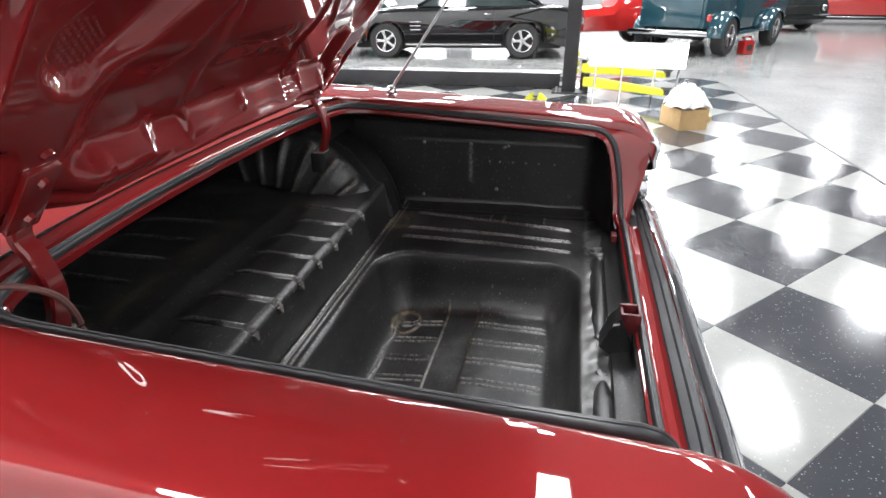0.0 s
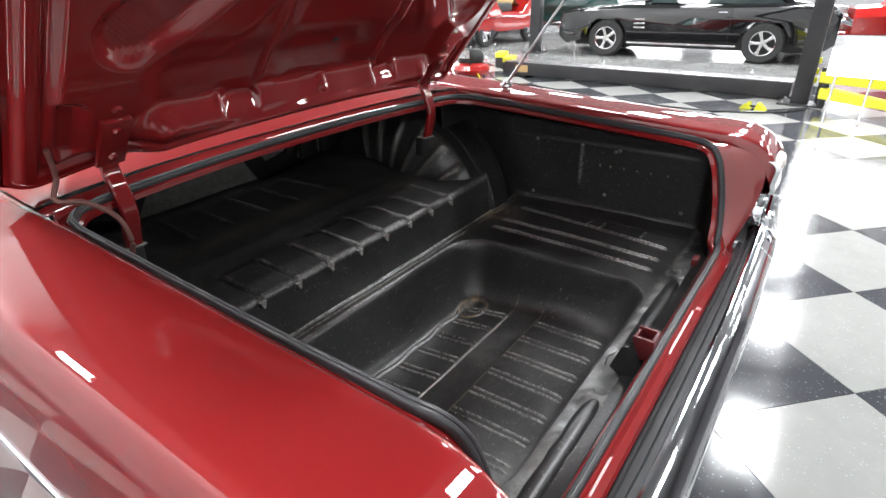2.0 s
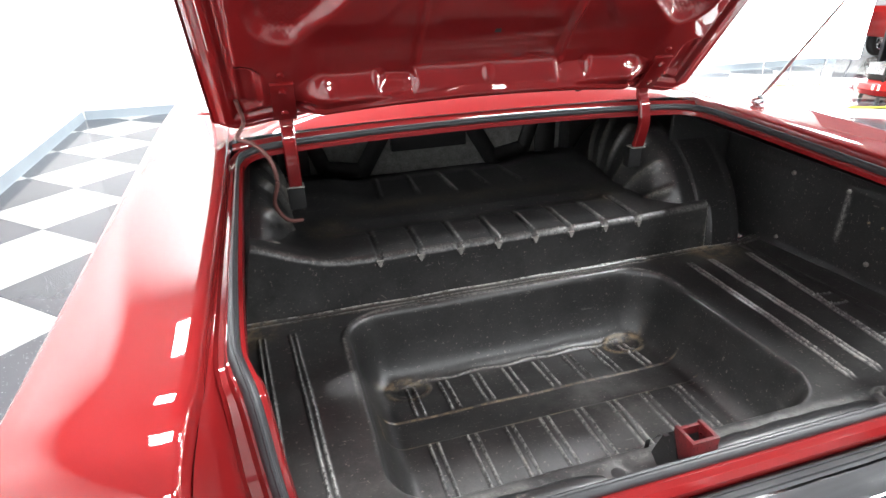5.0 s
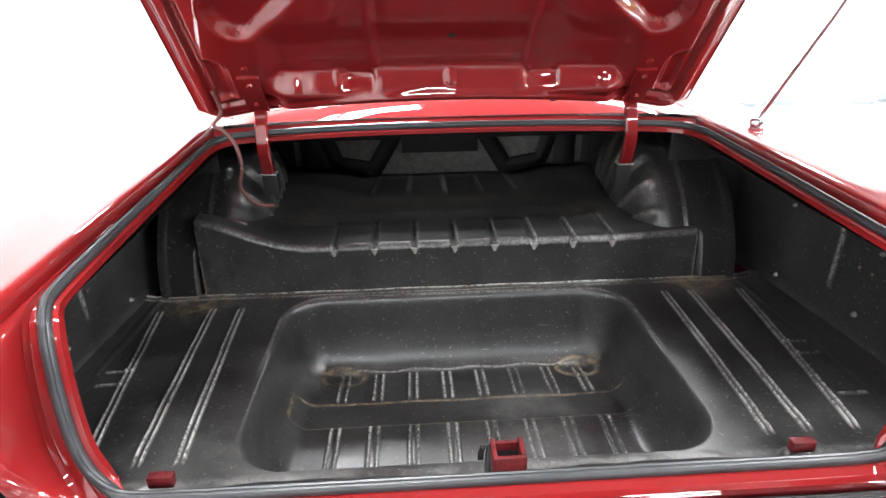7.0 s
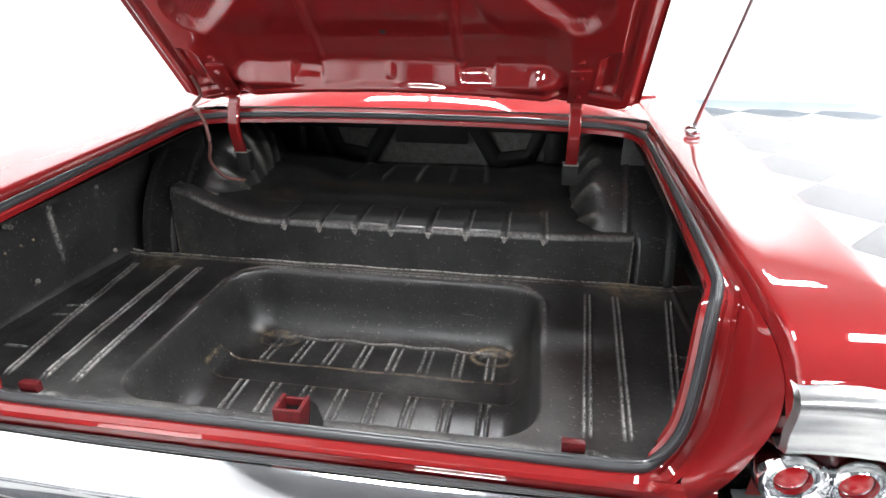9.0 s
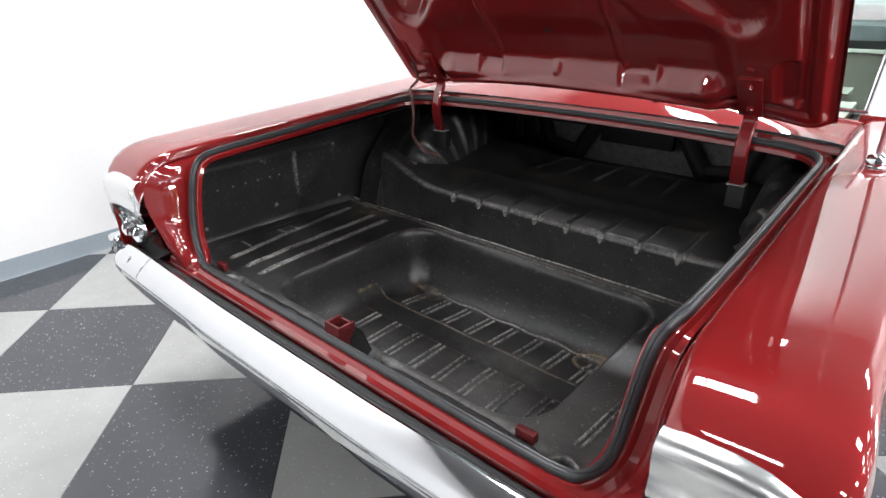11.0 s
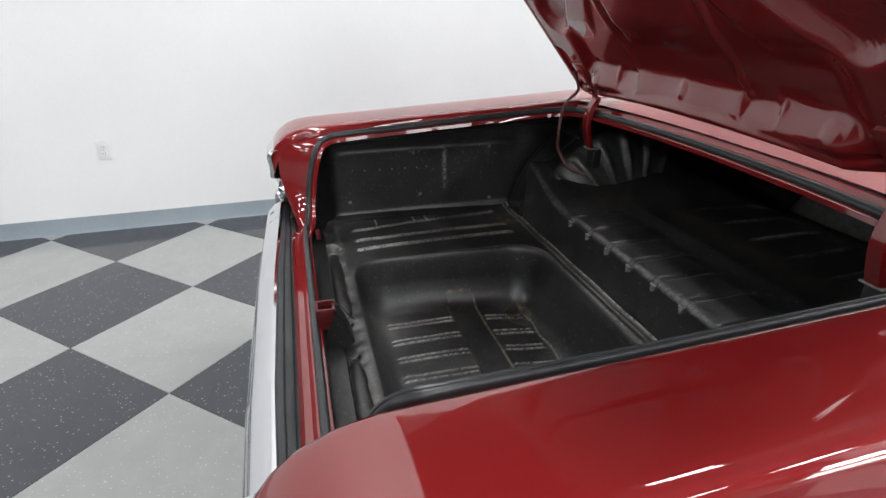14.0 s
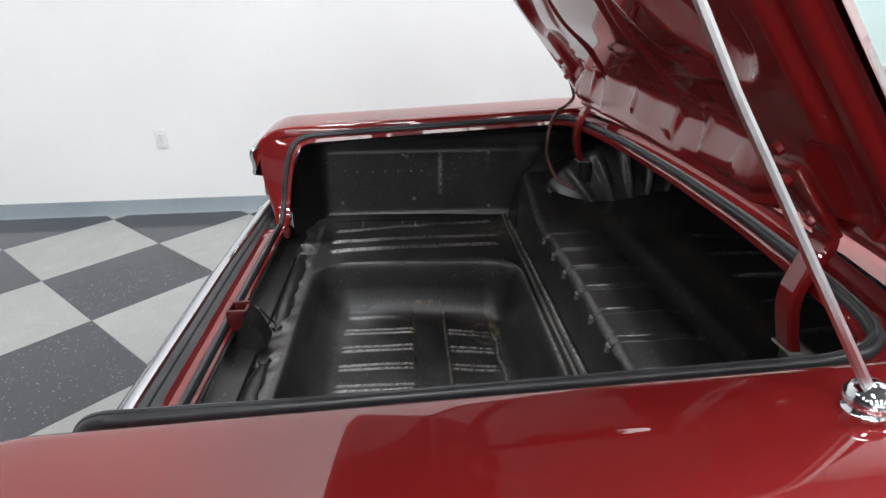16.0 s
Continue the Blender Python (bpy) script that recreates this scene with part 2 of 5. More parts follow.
def lathe(profile, sides=32, bm=None, axis="z"):
    """Profile of (radius, height) turned about an axis."""
    rings = []
    for k in range(sides + 1):
        a = 2 * math.pi * k / sides
        ring = []
        for r, h in profile:
            p = (r * math.cos(a), r * math.sin(a), h)
            if axis == "y":
                p = (p[0], p[2], p[1])
            elif axis == "x":
                p = (p[2], p[0], p[1])
            ring.append(p)
        rings.append(ring)
    bm = loft(rings, bm=bm)
    bmesh.ops.remove_doubles(bm, verts=bm.verts[:], dist=1e-5)
    return bm


def smooth_path(points, n=8):
    """Points along a Catmull-Rom curve through the given ones."""
    p = [Vector(q) for q in points]
    out = []
    for i in range(len(p) - 1):
        a, b, c, d = p[max(i - 1, 0)], p[i], p[i + 1], p[min(i + 2, len(p) - 1)]
        for k in range(n):
            t = k / n
            out.append(0.5 * ((2 * b) + (c - a) * t + (2 * a - 5 * b + 4 * c - d) * t * t + (3 * b - a - 3 * c + d) * t ** 3))
    out.append(p[-1])
    return out


def grid_mesh(xs, ys, height, name, mat, flip=None):
    """A sheet over xs and ys whose points are height(x, y) -> point, by arrays."""
    X, Y = np.meshgrid(xs, ys)
    P = height(X, Y)
    co = np.stack(P[:3], -1).reshape(-1, 3)
    nx, ny = len(xs), len(ys)
    idx = np.arange(nx * ny).reshape(ny, nx)
    quads = np.stack([idx[:-1, :-1], idx[:-1, 1:], idx[1:, 1:], idx[1:, :-1]], -1).reshape(-1, 4)
    if flip:
        quads = quads[:, ::-1]
    me = bpy.data.meshes.new(name)
    me.from_pydata(co.tolist(), [], quads.tolist())
    me.polygons.foreach_set("use_smooth", [True] * len(me.polygons))
    for key, values in zip(("wear_glint", "rust", "dust_sheen"), P[3:]):
        me.attributes.new(key, "FLOAT", "POINT").data.foreach_set("value", np.ascontiguousarray(np.clip(values, 0, 1).reshape(-1), dtype=np.float32))
    me.materials.append(mat)
    return me


def step(a, b, x):
    t = np.clip((x - a) / (b - a), 0, 1)
    return t * t * (3 - 2 * t)


def ridge(x, at, half):
    """A rounded bead of height 1 at a place."""
    return np.clip(1 - ((x - at) / half) ** 2, 0, None) ** 1.5


def rounded(x0, y0, x1, y1, r, X, Y):
    """Signed distance to a rectangle with round corners, inside negative."""
    cx, cy, hx, hy = (x0 + x1) / 2, (y0 + y1) / 2, (x1 - x0) / 2 - r, (y1 - y0) / 2 - r
    qx, qy = np.abs(X - cx) - hx, np.abs(Y - cy) - hy
    return np.hypot(np.maximum(qx, 0), np.maximum(qy, 0)) + np.minimum(np.maximum(qx, qy), 0) - r

# ---- the hall ----
ROOM = pose(0, 0, 0, 0, 0, 2.09)   # the hall stands slightly askew to the car
X0, X1, Y0, Y1 = -2.47, 24.0, -14.0, 7.0
TILE_EDGE, TILE_END = -2.245, 8.3


def slab(name, x0, y0, z0, x1, y1, z1, mat, label, bevel=0.0, kind="structure", category="wall"):
    ob = part(name, box(x0, y0, z0, x1, y1, z1, bevel), mat, None, label, ROOM, kind)
    return tagged(ob, category=category)


floor = slab("floor", X0 - 0.2, Y0 - 0.2, -0.2, X1 + 0.2, Y1 + 0.2, -0.004, CONCRETE, "polished grey concrete hall floor with chequered vinyl tiles", category="floor")
slab("wall_west", X0 - 0.2, Y0, 0, X0, Y1 + 0.2, CEILING, WALL_WHITE, "plain white painted wall with grey vinyl base")
slab("wall_north", X0, Y1, 0, 9.2, Y1 + 0.2, CEILING, WALL_WHITE, "plain white painted wall behind the red car")
# the two far walls are assumed, and grey to hold back bounced light
slab("wall_far_north", X0 - 0.2, Y1 + 6.0, 0, X1 + 0.2, Y1 + 6.2, CEILING, HALL_GREY, "assumed grey wall at the far side of the hall")
slab("wall_east", X1, Y0, 0, X1 + 0.2, Y1 + 6.0, CEILING, HALL_GREY, "assumed grey far end wall of the hall")
# unseen wall, added dark so that little light bounces back onto the car
slab("wall_south", X0 - 0.2, Y0 - 0.2, 0, X1 + 0.2, Y0, CEILING, DARK_WALL, "unseen long wall closing the hall, dark to cut bounced light")
slab("floor_north", 9.2, Y1 + 0.2, -0.2, X1 + 0.2, Y1 + 6.2, -0.004, CONCRETE, "polished grey concrete floor of the side bay", category="floor")
slab("ceiling", X0 - 0.2, Y0 - 0.2, CEILING, X1 + 0.2, Y1 + 6.2, CEILING + 0.15, CEILING_GREY, "plain grey painted hall ceiling", category="ceiling")


def base_strip(name, x0, y0, x1, y1, along_y):
    bm = bmesh.new()
    prof = [(0.0, 0.0), (0.014, 0.0), (0.011, 0.006), (0.006, 0.014), (0.005, 0.094), (0.003, 0.1), (0.0, 0.1)]
    if along_y:
        rings = [[(x0 + a, y, b) for a, b in prof] for y in (y0, y1)]
    else:
        rings = [[(x, y1 - a, b) for a, b in prof] for x in (x0, x1)]
    return tagged(part(name, loft(rings, bm=bm), BASE_GREY, None, "grey vinyl cove base along the white wall", ROOM, "structure"), category="baseboard")


base_strip("baseboard_west", X0 + 0.001, Y0, X0 + 0.001, Y1 - 0.02, True)
base_strip("baseboard_north", X0 + 0.02, Y1, 9.2, Y1 - 0.001, False)
slab("trim_tile_edge", X0 + 0.02, TILE_EDGE - 0.030, -0.004, TILE_END, TILE_EDGE - 0.002, 0.002, RUBBER, "thin dark rubber strip along the edge of the tiles", 0.0015, category="trim")


def wall_outlet(at, label):
    o = thing("wall_outlet", label, "power outlet", at)
    part("cover_plate", box(-0.036, -0.058, 0, 0.036, 0.058, 0.006, 0.002), PLATE_WHITE, o)
    for s in (-0.02, 0.02):
        f = part("socket_face", box(-0.017, s - 0.014, 0.006, 0.017, s + 0.014, 0.009, 0.002), PLATE_WHITE, o)
        for k in (-0.006, 0.006):
            part("slot", box(k - 0.001, s - 0.004, 0.0085, k + 0.001, s + 0.005, 0.0095), MATT_BLACK, f)
    part("screw", lathe([(0, 0.0075), (0.003, 0.0075), (0.003, 0.006)], 8), STEEL, o)
    return o


wall_outlet(ROOM @ Matrix.Translation((X0, -1.06, 0.50)) @ pose(0, 0, 0, 90, 0, 90), "white duplex outlet on the white wall")

# ---- ceiling lamps ----
LAMP_X = [-0.70, 3.40] + [7.31 + 4.05 * k for k in range(5)]
LAMP_ROWS = [(-11.1, 18.0), (-7.3, -3.0), (-3.75, 5.0), (-0.45, -3.0), (2.5, -3.0), (5.85, -3.0)]   # each row's y, and where along x it begins
LAMP_AT = [(x, y) for y, begin in LAMP_ROWS for x in LAMP_X if x > begin and not (1 < x < 5 and 1 < y < 5)]


def ceiling_lamp():
    o = thing("ceiling_light", "white troffer with a bright flat diffuser in the ceiling", "ceiling light", group="ceiling lights of the hall")
    part("frame", box(-0.76, -0.40, -0.06, 0.76, 0.40, -0.003, 0.01), PLATE_WHITE, o)
    for x in (-0.37, 0.37):
        bm = bmesh.new()
        bm.faces.new([bm.verts.new(p) for p in ((x - 0.34, -0.35, -0.064), (x - 0.34, 0.35, -0.064), (x + 0.34, 0.35, -0.064), (x + 0.34, -0.35, -0.064))])
        part("diffuser", bm, LAMP, o, "glowing diffuser")
    return o


first = ceiling_lamp()
first.matrix_basis = ROOM @ Matrix.Translation((*LAMP_AT[0], CEILING))
for lx, ly in LAMP_AT[1:]:
    copy_thing(first, ROOM @ Matrix.Translation((lx, ly, CEILING)))

# ---- the red car ----
car = thing("car", "glossy red four-door saloon with a white roof and open trunk", "car", pose(0, 0, 0, 0, -0.63, 0))


def S(y):
    """Height of the trunk opening's edge."""
    return 0.92 + 0.05 * np.clip(y, 0, 1.2) + 0.02 * np.clip(y - 1.2, 0, 3)


def mirrored(pts, side):
    return [(side * x, y, z) for x, y, z in pts]


def centred(ob):
    """The opening and its rims lie slightly to the right of the floor's middle."""
    for v in ob.data.vertices:
        v.co.x = off_centre(v.co.x)
    return ob


def off_centre(x):
    return float(np.interp(x, [-1.2, -0.90, -0.7525, -0.703, 0.703, 0.7525, 0.90, 1.2], [-1.165, -0.866, -0.697, -0.672, 0.732, 0.762, 0.90, 1.2]))


# outline of the tail fin's end, seen from the side: y, z
TAIL = [(0.06, 0.928), (0.0, 0.925), (-0.04, 0.918), (-0.075, 0.905), (-0.103, 0.885), (-0.122, 0.862), (-0.131, 0.845)]


def tail_cap(y):
    ys = [p[0] for p in TAIL][::-1]
    zs = [p[1] for p in TAIL][::-1]
    return float(np.interp(y, ys, zs)) + 0.022 if y < 0.06 else 9.0


def fender_section(y, wide=0.0):
    """Section of the body side; wide moves the crest of the fender outwards."""
    s = float(S(y))
    raw = [(0.752, s - 0.016), (0.7532, s + 0.004), (0.7552, s + 0.0095), (0.7600, s + 0.0128), (0.768, s + 0.0145), (0.78, s + 0.0160), (0.815, s + 0.0190), (0.85, s + 0.0205), (0.874, s + 0.0208), (0.886, s + 0.0203), (0.8925, s + 0.0183),
           (0.896, s + 0.0150), (0.901, s + 0.008), (0.912, s - 0.006), (0.935, s - 0.035), (0.953, 0.842), (0.963, 0.80), (0.967, 0.765), (0.970, 0.71), (0.974, 0.62), (0.972, 0.54), (0.962, 0.42), (0.935, 0.30)]
    raw = [(0.752 + (x - 0.752) * (1 + wide / 0.149) if x < 0.901 else min(0.974, x + wide * max(0.0, 1 - (x - 0.901) / 0.074)), z) for x, z in raw]
    slim = 0.022 * float(np.clip(y - 1.2, 0, 1.4))
    raw = [(x - slim * max(0.0, (x - 0.752) / 0.22), z) for x, z in raw]
    cap = tail_cap(y)
    pts = []
    for k, (x, z) in enumerate(raw):
        if y < 0.06:
            if k == 0:
                z = min(z, cap - 0.04)
            drop = 9.0 if cap > 5 else cap - 0.022
            base = 0.925 + 0.05 * max(y, 0)
            if z > 0.70:
                z = 0.70 + (z - 0.70) * (drop - 0.70) / (base - 0.70)
            pull = np.clip(-y / 0.131, 0, 1)
            y += 0.16 * float(step(0.60, 0.46, z)) * pull
            x = 0.752 + (x - 0.752) * (1 - (0.035 + 0.09 * float(step(0.86, 0.80, z))) * pull ** 2) + 0.018 * pull
        pts.append((x, y, z))
    return pts


FENDER_Y = [-0.131, -0.122, -0.103, -0.075, -0.04, -0.015, 0.01, 0.035, 0.06, 0.09, 0.13, 0.2, 0.4, 0.6, 0.8, 1.0, 1.15, 1.3, 1.6, 2.0, 2.6, 3.2, 3.8, 4.4, 4.8, 5.0, 5.08]


def quarter_panel(side):
    rings = []
    for y in FENDER_Y:
        pts = fender_section(y, 0.055 if side > 0 else 0.030)
        if y > 4.3:
            k = (y - 4.3) / 0.78
            pts = [(x * (1 - 0.10 * k * k), yy, z if z < 0.6 else 0.6 + (z - 0.6) * (1 - 0.35 * k * k)) for x, yy, z in pts]
        rings.append(mirrored(pts, side))
    return centred(part("body_side", loft(rings), RED, car, "glossy red body side and rear fender"))


for side in (-1, 1):
    quarter_panel(side)

# opening's rubber seal, one closed loop
SEAL_HALF = [(0.0, -0.047, 0.630), (0.30, -0.047, 0.630), (0.50, -0.047, 0.630), (0.59, -0.046, 0.632), (0.622, -0.044, 0.642), (0.646, -0.040, 0.668), (0.660, -0.034, 0.71), (0.668, -0.022, 0.78),
             (0.674, -0.004, 0.85), (0.680, 0.015, 0.889), (0.689, 0.045, 0.912), (0.698, 0.10, 0.922), (0.705, 0.30, 0.933), (0.709, 0.55, 0.947), (0.712, 0.80, 0.960), (0.708, 0.865, 0.964),
             (0.69, 0.915, 0.967), (0.65, 0.950, 0.969), (0.55, 0.972, 0.971), (0.30, 0.995, 0.974), (0.0, 1.003, 0.975)]


def opening_loop(off=0.0, dz=0.0, n=6):
    """The opening's edge, moved outwards by off and away from the metal by dz."""
    half = smooth_path(SEAL_HALF, n)
    out = []
    for i, p in enumerate(half):
        d = (half[min(i + 1, len(half) - 1)] - half[max(i - 1, 0)]).normalized()
        up = Vector((0, -abs(d.z), 1 - 0.85 * abs(d.z)))
        up = (up - d * up.dot(d)).normalized()
        q = p + d.cross(up) * off + up * dz
        if i in (0, len(half) - 1):
            q.x = 0.0
        out.append(q)
    other = [Vector((-q.x, q.y, q.z)) for q in out[-2:0:-1]]
    return out + other


seal = centred(part("weatherstrip", tube(opening_loop(0, -0.010), 0.0098, 10, closed=True), SEAL, car, "dark grey rubber weatherstrip round the trunk opening"))
centred(part("weatherstrip_lip", tube(opening_loop(-0.003, -0.0022), 0.0042, 8, closed=True), SEAL, seal))


def jamb():
    """Painted flange inside and drip channel outside the seal, all round."""
    rings = []
    for off, dz in ((-0.0165, -0.030), (-0.015, -0.019), (-0.009, -0.016), (0.0, -0.014), (0.014, -0.014), (0.022, -0.022), (0.036, -0.022), (0.044, -0.012)):
        rings.append(opening_loop(off, dz))
    bm = loft(rings, closed=True)
    bmesh.ops.remove_doubles(bm, verts=bm.verts[:], dist=1e-6)
    return bm


centred(part("opening_flange", jamb(), RED, car, "red painted flange and drip channel of the trunk opening"))


def along(points, n):
    """n points at even steps along a line of points."""
    run = [0.0]
    for a, b in zip(points, points[1:]):
        run.append(run[-1] + (b - a).length)
    at = np.linspace(0, run[-1], n)
    return [Vector([float(np.interp(d, run, [p[k] for p in points])) for k in range(3)]) for d in at]


def jamb_side(side):
    """The wall beside the opening, up to the fender's edge, and the inner face of the tail."""
    edge = [p for p in opening_loop(0.043, -0.013)[:len(smooth_path(SEAL_HALF, 6))] if p.x > 0.64 and p.y < 0.86]
    rim = smooth_path([(0.692, -0.068, 0.594), (0.733, -0.086, 0.655), (0.757, -0.105, 0.74), (0.768, -0.117, 0.81), (0.766, -0.112, 0.850), (0.761, -0.088, 0.878), (0.757, -0.050, 0.893), (0.754, 0.0, 0.902), (0.7528, 0.062, 0.907)], 6)
    low = [Vector((0.668, -0.066, 0.592))] + [p for p in edge if p.y <= 0.06]
    inner, outer = along(low, 26), along(rim, 26)
    for p in edge:
        if p.y > 0.08:
            inner.append(p)
            outer.append(Vector((0.7528, p.y, float(S(p.y)) - 0.015)))
    for _ in range(9):
        outer = [outer[0]] + [(a + b * 2 + c) / 4 for a, b, c in zip(outer, outer[1:], outer[2:])] + [outer[-1]]
        inner = [inner[0]] + [(a + b * 2 + c) / 4 for a, b, c in zip(inner, inner[1:], inner[2:])] + [inner[-1]]
    rings = []
    for p, q in zip(inner, outer):
        a, b = Vector((off_centre(side * p.x), p.y, p.z)), Vector((off_centre(side * q.x), q.y, q.z))
        bulge = Vector((-side * 0.35, -1.0, 0.25)).normalized() * 0.005
        rings.append([a.lerp(b, k / 8) + bulge * math.sin(math.pi * k / 8) for k in range(9)])
    return part("tail_jamb", loft(rings), RED, car, "red inner face of the tail fin")


for side in (-1, 1):
    jamb_side(side)


def deck():
    """The panel between the opening and the rear window."""
    xs = np.linspace(-0.7535, 0.7535, 61)
    vs = np.linspace(0, 1, 17)

    def h(X, V):
        front = 1.003 + 0.043 - 0.075 * np.abs(X / 0.7535) ** 2.6
        back = 1.34 - 0.10 * np.abs(X / 0.7535) ** 2
        Y = front + (back - front) * V
        edge = np.clip(V / 0.5, 0, 1)
        crest = 0.996 + 0.048 * np.clip(1 - (X / 0.66) ** 2, 0, 1)
        Z = 0.984 + (crest - 0.984) * (1 - (1 - edge) ** 2)
        side = np.clip((np.abs(X) - 0.60) / 0.1535, 0, 1)
        Z = Z * (1 - side ** 2) + side ** 2 * (S(Y) + 0.011)
        return X, Y, Z
    return grid_mesh(xs, vs, h, "deck_panel", RED)


centred(part("deck_panel", deck(), RED, car, "red deck panel below the rear window"))


def front_gutter():
    xs = [0.742 * k / 30 for k in range(-30, 31)]
    rows = []
    for d, z in ((0.040, -0.012), (0.046, 0.000), (0.046, 0.006)):
        rows.append([(x, 1.003 + d - 0.075 * abs(x / 0.7535) ** 2.6, 0.975 + z - 0.01 * abs(x / 0.742) ** 2) for x in xs])
    return loft(rows)


centred(part("front_gutter", front_gutter(), RED, car))


def rear_lip():
    """Red lip below the seal, across the car."""
    prof = [(-0.052, 0.606), (-0.058, 0.608), (-0.062, 0.606), (-0.065, 0.601), (-0.067, 0.595), (-0.070, 0.591), (-0.074, 0.588), (-0.077, 0.581), (-0.078, 0.55)]
    return loft([[(x, y, z) for y, z in prof] for x in (-0.745, -0.4, 0, 0.4, 0.745)])


part("rear_lip", rear_lip(), RED, car, "red rolled lip below the trunk opening")


def bow(x):
    """How far the bumper bends forward towards its ends."""
    return 0.016 * max(0.0, (abs(x) - 0.28) / 0.6)


def filler():
    """Grooved rubber panel between lip and bumper."""
    prof = [(-0.074, 0.560), (-0.0765, 0.583), (-0.085, 0.592), (-0.096, 0.599), (-0.0985, 0.593), (-0.101, 0.602), (-0.116, 0.611), (-0.1185, 0.605), (-0.121, 0.613), (-0.132, 0.619), (-0.136, 0.616), (-0.137, 0.56)]
    return loft([[(x, y + bow(x) * max(0.0, min(1.0, (-0.096 - y) / 0.03)), z) for y, z in prof] for x in np.linspace(-0.90, 0.90, 31)])


part("bumper_filler", filler(), RUBBER, car, "dark grey grooved filler panel above the bumper")


def bumper():
    """Chrome bumper bar, wrapped round both corners."""
    prof = [(0.016, 0.590), (0.013, 0.620), (0.010, 0.627), (0.004, 0.629), (-0.004, 0.626), (-0.030, 0.607), (-0.046, 0.591), (-0.051, 0.580), (-0.051, 0.568), (-0.046, 0.545), (-0.034, 0.515), (-0.018, 0.490), (0.0, 0.47)]
    plan = []
    for x in np.linspace(-0.86, 0.86, 44):
        plan.append((x, -0.146 + bow(x), 0.0, -1.0))
    for k in range(1, 6):
        a = math.radians(90 * k / 8)
        plan.append((0.86 + 0.11 * math.sin(a), -0.1305 + 0.12 * (1 - math.cos(a)), math.sin(a), -math.cos(a)))
        plan.insert(0, (-0.86 - 0.11 * math.sin(a), -0.1305 + 0.12 * (1 - math.cos(a)), -math.sin(a), -math.cos(a)))
    rings = []
    for x, y, nx, ny in plan:
        rings.append([(x + nx * -d, y + ny * -d, z) for d, z in prof])
    return loft(rings)


bumper_bar = part("bumper", bumper(), CHROME, car, "polished chrome rear bumper")
for side in (-1, 1):
    part("bumper_end", box(side * 0.975 - 0.026, -0.150, 0.575, side * 0.975 + 0.026, -0.088, 0.640, 0.014, seg=3), CHROME, bumper_bar, "chrome end block")
    part("bumper_joint", loft([[(side * 0.72 + dx, -0.146 + bow(0.72) + d, z) for d, z in ((0.010, 0.6285), (0.004, 0.6305), (-0.004, 0.6275), (-0.030, 0.6085), (-0.046, 0.5925), (-0.0525, 0.580))] for dx in (-0.0025, 0.0025)]), STEEL, bumper_bar)
    part("bumper_bolt", lathe([(0, 0.004), (0.008, 0.003), (0.012, 0.0)], 12), CHROME, bumper_bar, at=Matrix.Translation((side * 0.82, -0.162, 0.608)) @ pose(0, 0, 0, 40, 0, 0))


def inside_side(side):
    """Inner side of the quarter panel, painted black, closing up to the opening's flange."""
    ys = np.linspace(-0.032, 1.0, 90)
    vs = np.linspace(0, 1, 70)

    def h(Y, V):
        head = np.interp(Y, [-0.04, -0.01, 0.02, 0.06, 0.12, 1.0], [0.80, 0.845, 0.872, 0.885, 0.892, 0.936])
        Z = 0.515 + V * (head - 0.515)
        X = 0.948 - 0.004 * step(0.80, 0.54, Z) - 0.012 * step(0.555, 0.515, Z)
        top, back = 0.266 * step(0.80, 1.0, V) ** 1.7, 0.262 * step(0.10, -0.032, Y) ** 1.7
        X = X - np.maximum(top, back)
        Y = np.maximum(Y, 0.036 + np.interp(Z, [0.63, 0.668, 0.71, 0.78, 0.85, 0.889], [-0.047, -0.040, -0.034, -0.022, -0.004, 0.015]))
        flat = step(0.82, 0.80, Z) * step(0.08, 0.13, Y)
        X = X - flat * (0.003 * ridge(Y, 0.525, 0.006) * step(0.60, 0.64, Z) * step(0.80, 0.78, Z) - 0.0022 * step(0.783, 0.793, Z))
        X = X + 0.0012 * np.sin(Y * 9 + Z * 7)
        wear_glint = flat * step(0.785, 0.76, Z) * (0.55 * ridge(Y, 0.525, 0.002) * step(0.60, 0.66, Z) + 0.4 * (ridge(Y, 0.712, 0.0025) + ridge(Y, 0.381, 0.0025)) * step(0.68, 0.76, Z))
        return side * X, Y, Z, wear_glint, 0 * X, 0.12 + 0 * X
    return centred(part("inner_side", grid_mesh(ys, vs, h, "inner_side", BLACK, side > 0), BLACK, car, "black inner side of the quarter panel"))


for side in (-1, 1):
    inside_side(side)


